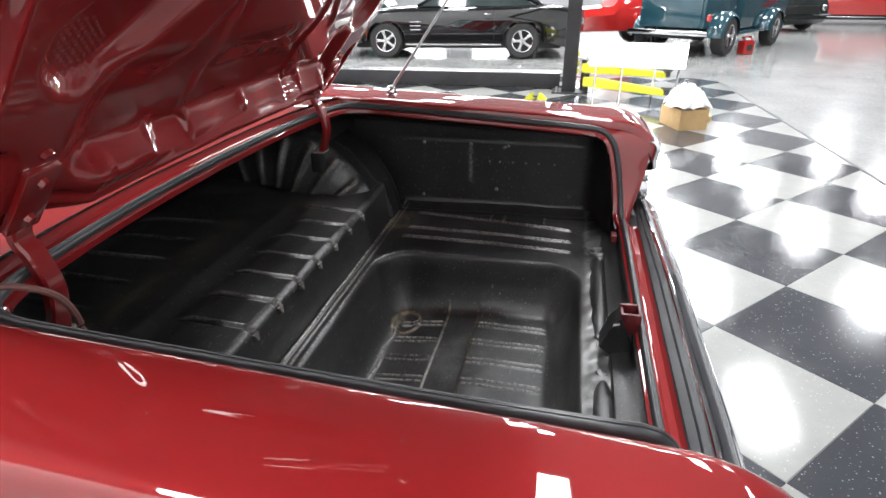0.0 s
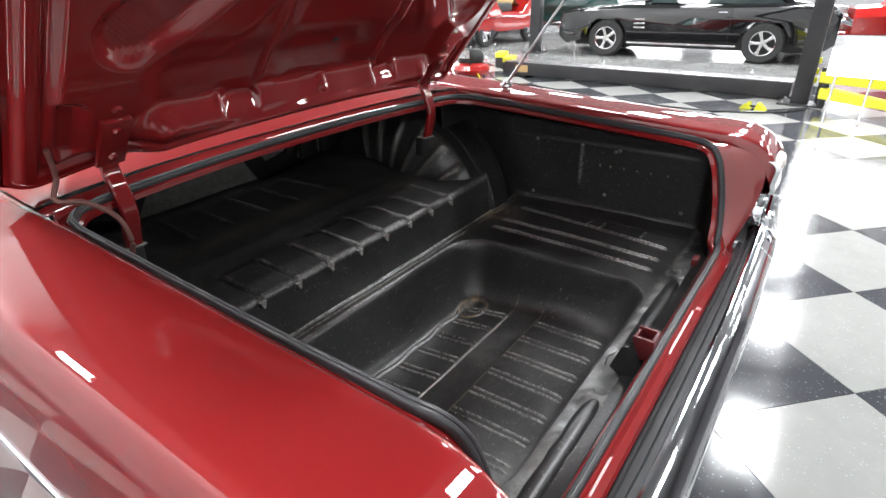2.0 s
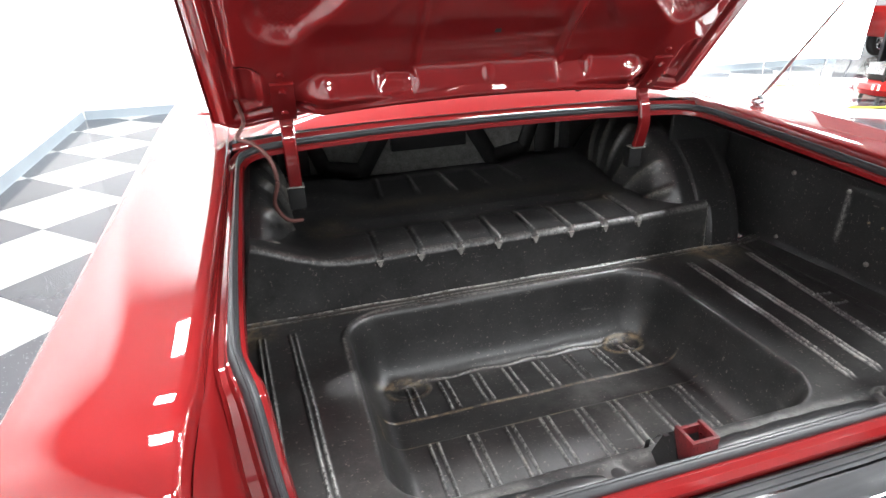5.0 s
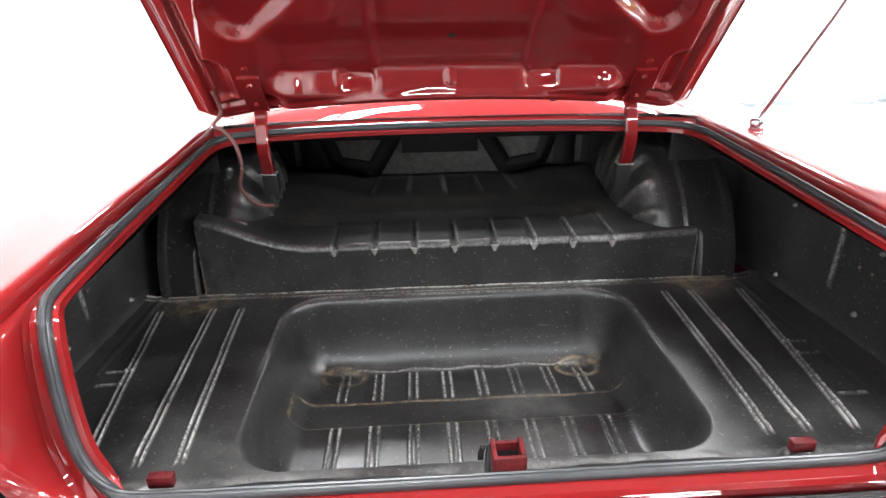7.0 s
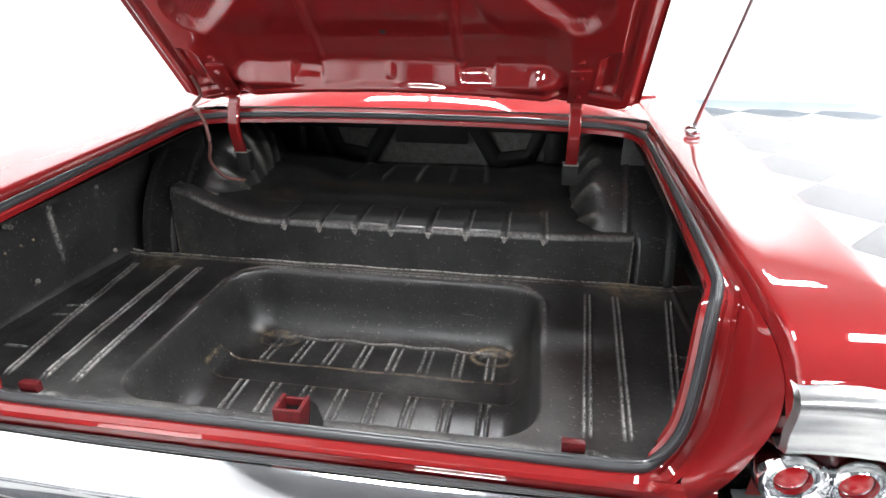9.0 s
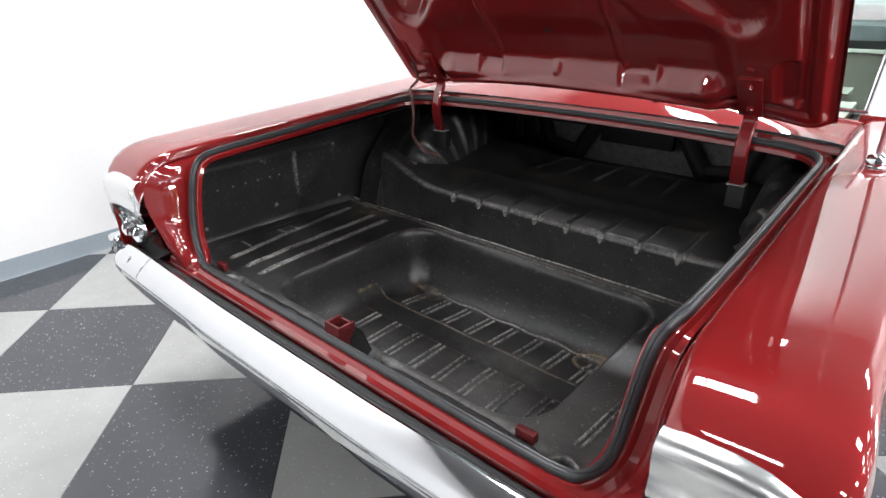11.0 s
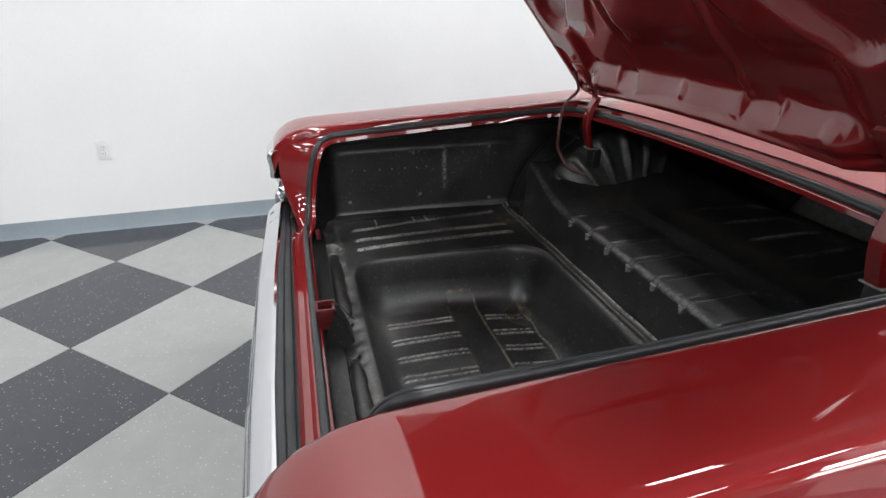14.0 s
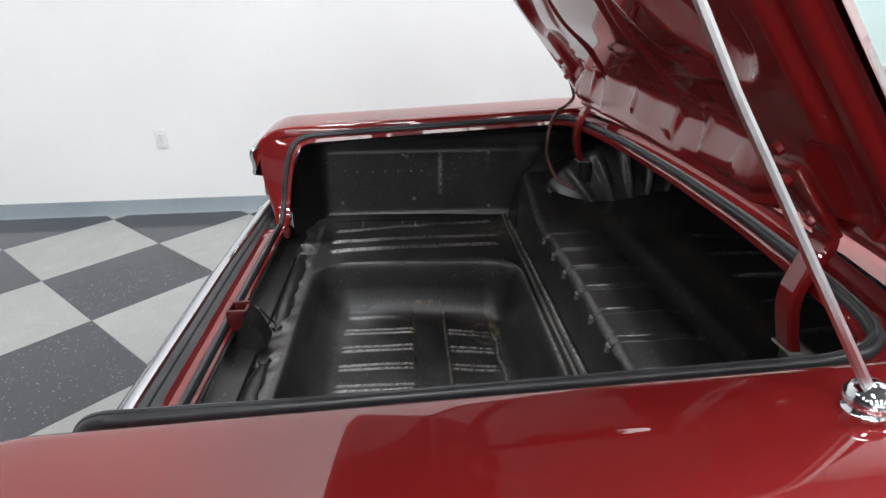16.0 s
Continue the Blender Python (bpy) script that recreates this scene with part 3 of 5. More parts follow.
def floor_pan():
    """Trunk floor with its sunken well, pressed beads and side ribs."""
    xs, ys = np.linspace(-0.915, 0.948, 830), np.linspace(-0.035, 0.812, 270)

    def h(X, Y):
        top = 0.530 - 0.010 * step(0.3, 0.8, Y) + 0.006 * step(0.12, -0.01, Y)
        d = rounded(-0.475, 0.085, 0.475, 0.742, 0.11, X, Y)
        well = 0.352 - 0.030 * step(0.35, 0.7, Y)
        t = np.clip((0.004 - d) / 0.098, 0, 1)
        prof = (1 - (1 - t) ** 2.5) * step(0.0, 0.26, t)
        Z = top + (well - top) * prof
        Z = Z + 0.006 * ridge(d, 0.012, 0.012) * step(0.55, 0.70, Y)
        inwell = step(-0.078, -0.098, d)
        Xr = (X + 0.0375) / 0.0955
        near = np.abs(Xr - np.round(Xr)) * 0.0955
        pair = np.abs(near - 0.0105)
        bead = np.clip(1 - (pair / 0.0052) ** 2, 0, 1) ** 1.3
        front, rear = step(0.17, 0.19, Y) * step(0.402, 0.392, Y), step(0.506, 0.516, Y) * step(0.652, 0.638, Y)
        lim = step(0.445, 0.43, np.abs(X)) * front + step(0.385, 0.37, np.abs(X)) * rear
        bead = bead * lim * inwell
        Z = Z + 0.0062 * bead
        inner = step(-0.03, -0.06, d)
        flat = step(0.398, 0.404, Y) * step(0.504, 0.498, Y) * step(0.440, 0.434, np.abs(X))
        Z = Z - 0.0035 * flat * inner
        lines = (ridge(Y, 0.401, 0.0035) + ridge(Y, 0.501, 0.0035)) * step(0.45, 0.435, np.abs(X)) * inner
        sill = ridge(Y, 0.660 + 0.004 * np.sin(X * 40), 0.005) * step(0.36, 0.33, np.abs(X))
        Z = Z + 0.004 * sill
        # dusty smears, plus sheen towards the lip painted as paler colour
        dust_sheen = 0.16 + 0.9 * np.exp(-((X - 0.16) / 0.14) ** 2 - ((Y - 0.42) / 0.10) ** 2) + 0.45 * np.exp(-((X + 0.30) / 0.12) ** 2 - ((Y - 0.20) / 0.10) ** 2)
        dust_sheen = dust_sheen + 0.25 * step(0.30, 0.06, Y) + 0.35 * ridge(d, -0.085, 0.035) * step(0.5, 0.62, Y) + 0.3 * step(0.16, 0.05, np.hypot(np.abs(X) - 0.74, Y - 0.74))
        wear_glint = 0.6 * sill + 1.0 * bead * (0.5 + 0.65 * step(0.33, 0.40, Y) * step(0.41, 0.405, Y) + 0.3 * rear)
        rust = 0.55 * lines + 0.5 * bead * step(0.375, 0.40, Y) * step(0.41, 0.405, Y) + ridge(X, -0.437, 0.004) * step(0.40, 0.405, Y) * step(0.503, 0.498, Y) * 0.6
        for sx, full in ((-0.33, 0.35), (0.345, 1.0)):
            r = np.hypot((X - sx) / 1.45, (Y - 0.634) / 1.1)
            ring = ridge(r, 0.040, 0.007) * step(-0.05, -0.08, d)
            ring = ring * full
            Z = Z + 0.0055 * ring - 0.006 * full * step(0.03, 0.02, r) * step(-0.06, -0.09, d)
            rust = rust + 0.9 * ring + 0.5 * step(0.075, 0.03, r) * ridge(Y, 0.660, 0.02)
        A = np.abs(X)
        for at, slope in ((0.560, 0.076), (0.573, 0.076), (0.638, 0.076), (0.651, 0.076), (0.735, 0.160), (0.748, 0.160)):
            rib = ridge(A, at + slope * (Y - 0.13), 0.0042) * step(0.11, 0.135, Y) * step(0.725, 0.70, Y)
            Z = Z + 0.0060 * rib
            wear_glint = wear_glint + 0.95 * rib * (0.5 + 0.5 * step(0.35, 0.15, Y))
        Z = Z + 0.010 * step(0.85, 0.93, A) + 0.004 * ridge(A, 0.86, 0.012)
        for k, yy in enumerate((0.22, 0.37, 0.42)):
            cross = ridge(Y, yy, 0.005) * step(0.775, 0.785, A) * step(0.845, 0.835, A)
            Z = Z + 0.006 * cross
            wear_glint = wear_glint + 0.7 * cross
        r = np.hypot(A - 0.578, Y - 0.036)
        Z = Z - 0.014 * step(0.026, 0.014, r) + 0.007 * ridge(r, 0.030, 0.011)
        wear_glint = wear_glint + 0.35 * ridge(r, 0.027, 0.007)
        # gritty channel behind the lip; its glossy highlights are painted as pale colour
        near = step(0.085, 0.055, Y)
        Z = Z + near * (0.004 * np.sin(X * 37 + 1.3 * np.sin(X * 11)) + 0.0025 * np.sin(X * 83 + Y * 60))
        wear_glint = wear_glint + 0.30 * near * ridge(Y, 0.068, 0.012)
        dust_sheen = dust_sheen + 0.35 * near
        Z = Z + 0.006 * ridge(Y, 0.795, 0.008) + 0.003 * ridge(Y, 0.776, 0.005)
        wear_glint = wear_glint + 1.0 * (ridge(Y, 0.795, 0.0055) + ridge(Y, 0.776, 0.0025)) + 0.35 * ridge(d, 0.010, 0.006) * step(0.3, 0.6, Y)
        corner = step(0.12, 0.03, np.hypot(A - 0.74, Y - 0.76))
        rust = rust + 0.5 * corner + 0.05 * step(0.06, 0.01, np.abs(Y - 0.79))
        Z = Z + 0.0012 * np.sin(X * 23 + 2 * np.sin(Y * 17)) * np.cos(Y * 19)
        return X, Y, Z, wear_glint, rust, dust_sheen
    return grid_mesh(xs, ys, h, "trunk_floor", BLACK)


trunk_floor = part("trunk_floor", floor_pan(), BLACK, car, "black painted trunk floor with a sunken well and ribs, scuffed")


def hump():
    """Step over the rear axle: upright face, rolled edge and sloping top with eight beads."""
    xs = np.linspace(-0.80, 0.80, 420)
    vs = np.linspace(0, 1, 150)

    def h(X, V):
        A = np.abs(X)
        lift = np.where(X < 0, 0.090, 0.012) * step(0.41, 0.74, A) * (0.55 + 0.45 * step(0.41, 0.74, A))
        f = np.clip(V / 0.24, 0, 1)
        g = np.clip((V - 0.24) / 0.10, 0, 1)
        k = np.clip((V - 0.34) / 0.66, 0, 1)
        r = 0.024
        ang = g * np.pi / 2 * 0.97
        fade = 1 - 0.6 * step(0.0, 0.35, k)
        Y = 0.802 + 0.012 * f + r * (1 - np.cos(ang)) + 0.755 * k
        Z = 0.512 + (0.662 - r - 0.512) * f + r * np.sin(ang) + 0.016 * step(0.0, 0.5, k) - 0.03 * step(0.75, 1.0, k) + lift * fade * f
        which = np.clip(np.floor((X - 0.062) / 0.1178) + 0.5, -3.5, 3.5)
        off = X - (0.062 + which * 0.1178)
        bead = np.clip(1 - (off / 0.011) ** 2, 0, 1) ** 1.2
        cut = step(0.225, 0.25, V) * step(0.50, 0.47, V)
        Z = Z - 0.010 * bead * cut
        Y = Y + 0.008 * bead * cut * step(0.36, 0.30, V)
        rear_beads = np.zeros_like(X)
        for at in (-0.26, -0.13, 0.0, 0.13, 0.26):
            rear_beads = rear_beads + ridge(X, at * (1 - 0.25 * (k - 0.6)), 0.012) * step(0.66, 0.70, V) * step(0.95, 0.9, V)
        Z = Z + 0.007 * rear_beads
        Z = Z + 0.028 * step(0.30, 0.44, A) * step(0.55, 0.75, V) - 0.012 * ridge(Y, 1.02, 0.05) * step(0.5, 0.4, A)
        Z = Z + 0.002 * np.sin(X * 11) * np.sin(V * 15) * k
        past = np.clip(A - 0.738, 0, 1)
        Y = Y + 2.2 * past * (1 - k)
        X = np.sign(X) * (np.minimum(A, 0.738) + 0.12 * past)
        # scuffed beads and corners; the rolled edge's highlight is painted in as well
        wear_glint = 0.18 * ridge(g, 0.45, 0.4) + 0.35 * ridge(off, 0.011, 0.004) * cut + 0.35 * rear_beads * ridge(X, 0, 0.4) + 0.7 * ridge(A, 0.738, 0.007) * step(0.34, 0.28, V)
        rust = 0.08 * step(0.03, 0.0, V) + 0.3 * ridge(A, 0.74, 0.02) * step(0.2, 0.0, V) + 0.10 * ridge(np.hypot(A - 0.46, Y - 1.02), 0.0, 0.10) + 0.08 * ridge(V, 0.62, 0.05) * step(0.45, 0.3, A)
        # dusting raised here to paint in brightness that the lamps don't give
        dust_sheen = 0.11 + 0.14 * step(0.25, 0.1, V) + 0.25 * ridge(A, 0.70, 0.10)
        return X, Y, Z, wear_glint, rust, dust_sheen
    return grid_mesh(xs, vs, h, "axle_hump", BLACK)


axle = part("axle_hump", hump(), BLACK, car, "black raised step over the rear axle with beads")
bolt = finish(loft([[(-0.011, 0.006, -0.002), (-0.002, -0.014, -0.002), (0.002, -0.014, -0.002), (0.011, 0.006, -0.002)], [(-0.010, 0.005, 0.004), (-0.0015, -0.012, 0.008), (0.0015, -0.012, 0.008), (0.010, 0.005, 0.004)]], True, True), SCUFF, "clip")
for k in range(8):
    part("clip", bolt, None, axle, at=Matrix.Translation((0.062 - 0.4123 + 0.1178 * k, 0.812, 0.642)) @ pose(0, 0, 0, 90, 0, 0))


def wheelhouse(side):
    """Rounded inner wheel arch with radial ribs."""
    us, vs = np.linspace(0, 1, 70), np.linspace(0, 1, 110)

    def h(U, V):
        a = radians(-8) + V * radians(196)           # round the arch, from the rear up over the top
        rim = np.clip((U - 0.40) / 0.60, 0, 1)
        rad = 0.405 * np.cos(rim * 1.52) ** 0.8
        fan = np.clip(np.cos((a - 0.9) * 24), 0, 1) ** 4 * step(0.46, 0.56, U) * step(0.90, 0.74, U) * step(0.0, 0.2, a) * step(2.2, 1.9, a)
        rad = rad + 0.014 * fan + 0.004 * ridge(U, 0.34, 0.02) + 0.003 * step(0.07, 0.03, U)
        X = 0.86 - 0.19 * np.clip(U / 0.45, 0, 1) - 0.115 * np.sin(rim * np.pi / 2) - 0.012 * fan
        Y = 1.195 - rad * np.cos(a)
        Y = np.where(X < 0.755, np.maximum(Y, 0.835), Y)
        Z = 0.470 + rad * np.sin(a) * 1.03
        return side * X, Y, Z, 0.22 * fan + 0.05 * ridge(U, 0.34, 0.02) + 0.05 * ridge(U, 0.06, 0.012), 0.12 * fan, 0.30 * step(0.42, 0.60, U) * step(0.98, 0.85, U) * step(0.2, 0.6, a) * step(2.3, 1.8, a)
    return part("wheelhouse", grid_mesh(us, vs, h, "wheelhouse", BLACK, side < 0), BLACK, car, "black inner wheel arch with pressed ribs")


for side in (-1, 1):
    wheelhouse(side)

for side in (-1, 1):
    x0, x1 = sorted((side * 0.70, off_centre(side * 0.952)))
    part("wheelhouse_panel", box(x0, 1.000, 0.50, x1, 1.012, 0.93, 0.002), BLACK, car, "black panel behind the quarter panel")

# back of the rear seat and the parcel shelf's underside
part("seat_felt", box(-0.70, 1.600, 0.55, 0.70, 1.618, 0.96, 0.004), FELT, car, "grey jute padding behind the rear seat")


def brace():
    """Black pressed steel frame with V-shaped struts and openings."""
    bars = []
    for s in (-1, 1):
        bars += [((s * 0.17, 0.84), (s * 0.30, 0.63), 0.034), ((s * 0.47, 0.84), (s * 0.42, 0.70), 0.03), ((s * 0.42, 0.70), (s * 0.30, 0.68), 0.03), ((s * 0.52, 0.90), (s * 0.52, 0.60), 0.045), ((s * 0.64, 0.90), (s * 0.64, 0.58), 0.05)]
    for (x0, z0), (x1, z1), w in bars:
        d = Vector((x1 - x0, 0, z1 - z0)).normalized()
        n = Vector((-d.z, 0, d.x)) * w
        a, b = Vector((x0, 1.575, z0)), Vector((x1, 1.575, z1))
        rings = []
        for p in (a - d * 0.02, b + d * 0.02):
            rings.append([p + n * 0.9 + Vector((0, 0.02, 0)), p + n + Vector((0, 0, 0)), p + n * 0.4 + Vector((0, -0.012, 0)), p - n * 0.4 + Vector((0, -0.012, 0)), p - n, p - n * 0.9 + Vector((0, 0.02, 0))])
        part("brace_bar", loft(rings), MATT_BLACK, car, "black pressed steel strut")
    for a in ((-0.80, 1.555, 0.80, 0.80, 1.585, 0.96), (-0.155, 1.55, 0.745, 0.155, 1.584, 0.82), (-0.80, 1.55, 0.55, -0.60, 1.60, 0.9), (0.62, 1.55, 0.55, 0.80, 1.60, 0.9)):
        part("brace_panel", box(*a, 0.006), MATT_BLACK, car, "black pressed steel panel")


brace()
part("shelf_underside", box(-0.80, 1.06, 0.935, 0.80, 1.60, 0.950), MATT_BLACK, car, "black underside of the parcel shelf")
part("under_body", box(-0.93, -0.02, 0.27, 0.93, 4.9, 0.30, 0.01), MATT_BLACK, car)

# ---- trunk lid ----
# local axes: x across, y away from the hinges along the lid, z towards the inside of the trunk
LID = Matrix(((1, 0, 0, 0), (0, -0.629, -0.777, 1.0), (0, 0.777, -0.629, 1.012), (0, 0, 0, 1)))


def lid_edge(X):
    return 0.070 - 0.095 * np.abs(X / 0.68) ** 1.8


def lid_inner():
    xs, vs = np.linspace(-0.725, 0.725, 420), np.linspace(0, 1, 320)

    def h(X, V):
        v0 = lid_edge(X) + 0.05 * np.clip((np.abs(X) - 0.655) / 0.07, 0, 1) ** 2
        Y = v0 + (1.06 - v0) * V
        A = np.abs(X)
        Z = -0.010 + 0 * X
        d = np.minimum(0.725 - A, np.minimum(Y - v0, 1.06 - Y))
        Z = Z + 0.014 * step(0.010, 0.030, d) - 0.012 * step(0.045, 0.062, d)
        frame = step(0.062, 0.085, d)
        pocket = np.zeros_like(X)
        mid = step(0.52, 0.44, A)
        ramp_top = 0.176 - 0.010 * step(0.19, 0.21, A) - 0.014 * step(0.20, 0.215, A) * step(0.31, 0.295, A) - 0.010 * step(0.46, 0.48, A)
        slope = np.clip((Y - 0.112) / (ramp_top - 0.112), 0, 1)
        frame = step(0.062, 0.085, d) * (1 - mid * step(0.36, 0.24, Y))
        rise = np.clip((Y - v0) / (0.112 - v0), 0, 1)
        raised = 0.052 * mid * (0.35 * (1 - slope) + 0.65 * (0.5 + 0.5 * np.cos(np.pi * slope))) * (1 - (1 - rise) ** 2.2)
        raised = raised + 0.0035 * mid * np.sin(X * 31 + 0.6) * ridge(Y, 0.145, 0.05)
        for bx, by, br, bh in ((-0.30, 0.150, 0.022, 0.007), (-0.205, 0.158, 0.014, 0.006), (0.0, 0.150, 0.020, 0.008), (0.215, 0.158, 0.014, 0.006), (0.30, 0.150, 0.022, 0.007), (-0.43, 0.130, 0.026, 0.006), (0.43, 0.130, 0.026, 0.006)):
            raised = raised + bh * ridge(np.hypot(X - bx, Y - by), 0.0, br)
        raised = raised + 0.007 * ridge(A, 0.205, 0.016) * step(0.16, 0.20, Y) * step(0.46, 0.38, Y)
        tri = np.maximum(np.maximum(0.205 - Y, (A - 0.40) * 0.80 + (Y - 0.22) * 0.62), 0.16 - A)
        pocket = np.maximum(pocket, 0.25 * step(0.004, -0.03, tri))
        pocket = np.maximum(pocket, 0.8 * step(0.0, -0.03, rounded(0.585, 0.06, 0.665, 0.225, 0.035, A, Y - 0.25 * (A - 0.62))))
        u, w = A - 0.525, Y - 0.36
        a = 0.78
        along, across = u * -math.cos(a) + w * math.sin(a), u * math.sin(a) + w * math.cos(a)
        along = along * 1.0
        cap = np.hypot(np.maximum(-along, 0) + np.maximum(along - 0.62, 0), across) - 0.075
        pocket = np.maximum(pocket, 1.1 * step(0.010, -0.035, cap))
        pocket = np.maximum(pocket, 0.7 * step(0.0, -0.03, rounded(-0.16, 0.42, 0.16, 0.92, 0.05, X, Y)))
        pocket = np.maximum(pocket, 0.6 * step(0.0, -0.03, rounded(0.48, 0.62, 0.64, 0.96, 0.05, A, Y)))
        Z = Z + frame * (0.020 - 0.024 * pocket) + raised
        r = np.hypot(A - 0.53, Y - 0.345)
        dots = np.clip(np.sin((A - 0.53) * 480) * np.sin(Y * 480), 0, 1)
        Z = Z - 0.0026 * dots * step(0.055, 0.045, r)
        return X, Y, Z
    return grid_mesh(xs, vs, h, "inner_panel", RED, True)


lid = thing("trunk_lid", "glossy red trunk lid, raised", "")
lid.parent = car
lid.matrix_basis = LID
del lid["label"]
tagged(lid, "glossy red trunk lid, raised on its hinges")
panel = part("inner_panel", lid_inner(), RED, lid, "red pressed inner panel with hollows")
for hx, hy in ((0.0, 0.28), (0.0, 0.088), (-0.31, 0.066), (0.30, 0.072)):
    on = min((v.co for v in panel.data.vertices), key=lambda c: (c.x - hx) ** 2 + (c.y - hy) ** 2)
    part("access_hole", box(hx - 0.008, on.y - 0.009, on.z - 0.006, hx + 0.008, on.y + 0.009, on.z + 0.0008), MATT_BLACK, panel, "small square hole")


def lid_skin():
    xs, vs = np.linspace(-0.732, 0.732, 80), np.linspace(0, 1, 60)

    def h(X, V):
        v0 = lid_edge(X) - 0.004 + 0.05 * np.clip((np.abs(X) - 0.655) / 0.07, 0, 1) ** 2
        Y = v0 + (1.068 - v0) * V
        Z = -0.030 - 0.02 * (1 - (X / 0.732) ** 2) * np.sin(np.pi * np.clip(V, 0, 1)) ** 0.5
        d = np.minimum(0.732 - np.abs(X), np.minimum(Y - v0, 1.068 - Y))
        Z = np.where(d < 0.010, -0.012 - 0.018 * np.sqrt(np.clip(1 - (1 - d / 0.010) ** 2, 0, 1)), Z)
        return X, Y, Z
    return grid_mesh(xs, vs, h, "outer_skin", RED)


part("outer_skin", lid_skin(), RED, lid, "glossy red outer skin")


for hx in (-0.545, 0.545):
    on = min((v.co for v in panel.data.vertices), key=lambda c: (c.x - hx) ** 2 + (c.y - 0.10) ** 2)
    plate = part("hinge_plate", box(hx - 0.030, 0.035, on.z - 0.004, hx + 0.030, 0.165, on.z + 0.010, 0.004), RED, lid, "red painted hinge plate")
    for hy in (0.065, 0.140):
        part("bolt_head", lathe([(0, 0.018), (0.007, 0.018), (0.009, 0.014), (0.0095, 0.010), (0.014, 0.0095)], 6), RED, plate, at=Matrix.Translation((hx, hy, on.z)))


def lid_tail():
    """The lid's rear face, which closes down to the lip."""
    rings = []
    for x in np.linspace(-0.732, 0.732, 40):
        rings.append([(x, 1.050, -0.024), (x, 1.10, 0.0), (x, 1.12, 0.06), (x, 1.10, 0.20), (x, 1.08, 0.30), (x, 1.06, 0.29), (x, 1.07, 0.20), (x, 1.06, 0.03)])
    return loft(rings, closed=True, cap=True)


part("rear_face", lid_tail(), RED, lid, "red rear face of the lid")


def hinge(side):
    o = thing("hinge", "red painted strap hinge", "")
    o.parent = car
    tagged(o, "red painted gooseneck hinge of the trunk lid")
    x = 0.545 * side
    path = smooth_path([(x, 0.958, 0.838), (x, 0.946, 0.875), (x, 0.936, 0.93), (x, 0.950, 0.985), (x, 0.965, 1.02), (x, 0.93, 1.085), (x, 0.888, 1.14), (x, 0.86, 1.18)], 5)
    rings = []
    for i, p in enumerate(path):
        d = (path[min(i + 1, len(path) - 1)] - path[max(i - 1, 0)]).normalized()
        n = Vector((0, -d.z, d.y)) * -1
        w = 0.018 if i < 22 else 0.018 + 0.012 * (i - 22) / 13
        rings.append([p + Vector((-w, 0, 0)) + n * 0.012, p + Vector((-w, 0, 0)), p + Vector((-w * 0.8, 0, 0)) - n * 0.004, p + Vector((w * 0.8, 0, 0)) - n * 0.004, p + Vector((w, 0, 0)), p + Vector((w, 0, 0)) + n * 0.012])
    part("strap", loft(rings, bm=bmesh.new()), RED, o)
    part("bracket", box(x - 0.024, 0.965, 0.77, x + 0.024, 1.0, 0.838, 0.008), MATT_BLACK, o)
    part("ledge", box(x - 0.024, 0.95, 0.838, x + 0.024, 0.99, 0.843, 0.002), SCUFF, o)
    part("bolt", lathe([(0, 0.008), (0.009, 0.008), (0.010, 0.0), (0.015, -0.001)], 8), RED, o, at=Matrix.Translation((x, 0.872, 1.150)) @ pose(0, 0, 0, 130, 0, 0))
    return o


for side in (-1, 1):
    hinge(side)


def latch():
    o = thing("latch_striker", "red painted latch striker", "")
    o.parent = car
    tagged(o, "red painted latch striker on a black bracket")
    o.matrix_basis = Matrix.Translation((0.024, -0.020, 0.604)) @ Matrix.Scale(0.86, 4)
    bm = bmesh.new()
    for a in ((-0.031, -0.024, 0.0, -0.022, 0.028, 0.062), (0.022, -0.024, 0.0, 0.031, 0.028, 0.062), (-0.031, -0.026, 0.0, 0.031, -0.018, 0.062), (-0.031, 0.020, 0.0, 0.031, 0.028, 0.056)):
        box(*a, 0.002, bm)
    part("striker_frame", bm, WORN_RED, o, "worn red steel striker")
    part("bracket", loft([[(-0.034, 0.026, 0.05), (-0.034, 0.05, 0.02), (-0.034, 0.075, -0.05), (-0.034, 0.03, -0.08), (-0.034, -0.02, -0.05)], [(0.034, 0.026, 0.05), (0.034, 0.05, 0.02), (0.034, 0.075, -0.05), (0.034, 0.03, -0.08), (0.034, -0.02, -0.05)]], True, True), BLACK, o, "black bracket")
    part("pin", tube([(-0.030, 0.012, -0.030), (0.006, 0.012, -0.034)], [0.014, 0.013], 14), STEEL, o, "worn bright steel pin")
    part("flange", loft([[(x, 0.030, 0.036), (x, 0.046, 0.030), (x, 0.064, 0.000), (x, 0.082, -0.020), (x, 0.084, -0.046)] for x in (-0.046, -0.034)] , False, False), BLACK, o)
    return o


latch()
for x in (-0.528, 0.523):
    part("bump_stop", box(-0.020, -0.006, -0.014, 0.020, 0.010, 0.008, 0.003), WORN_RED, car, "small red bump stop", Matrix.Translation((x, -0.010, 0.622)))


def rear_inner():
    """Inside of the tail panel, below the lip."""
    rings = []
    for x in np.linspace(-0.72, 0.72, 60):
        k = abs(x)
        rings.append([(x, -0.031, 0.606), (x, -0.027, 0.602), (x, -0.036, 0.596), (x, -0.040, 0.575), (x, -0.020, 0.556), (x, 0.015, 0.548), (x, 0.03, 0.50)])
    return loft(rings)


part("rear_inner_panel", rear_inner(), BLACK, car, "black inside of the tail panel")

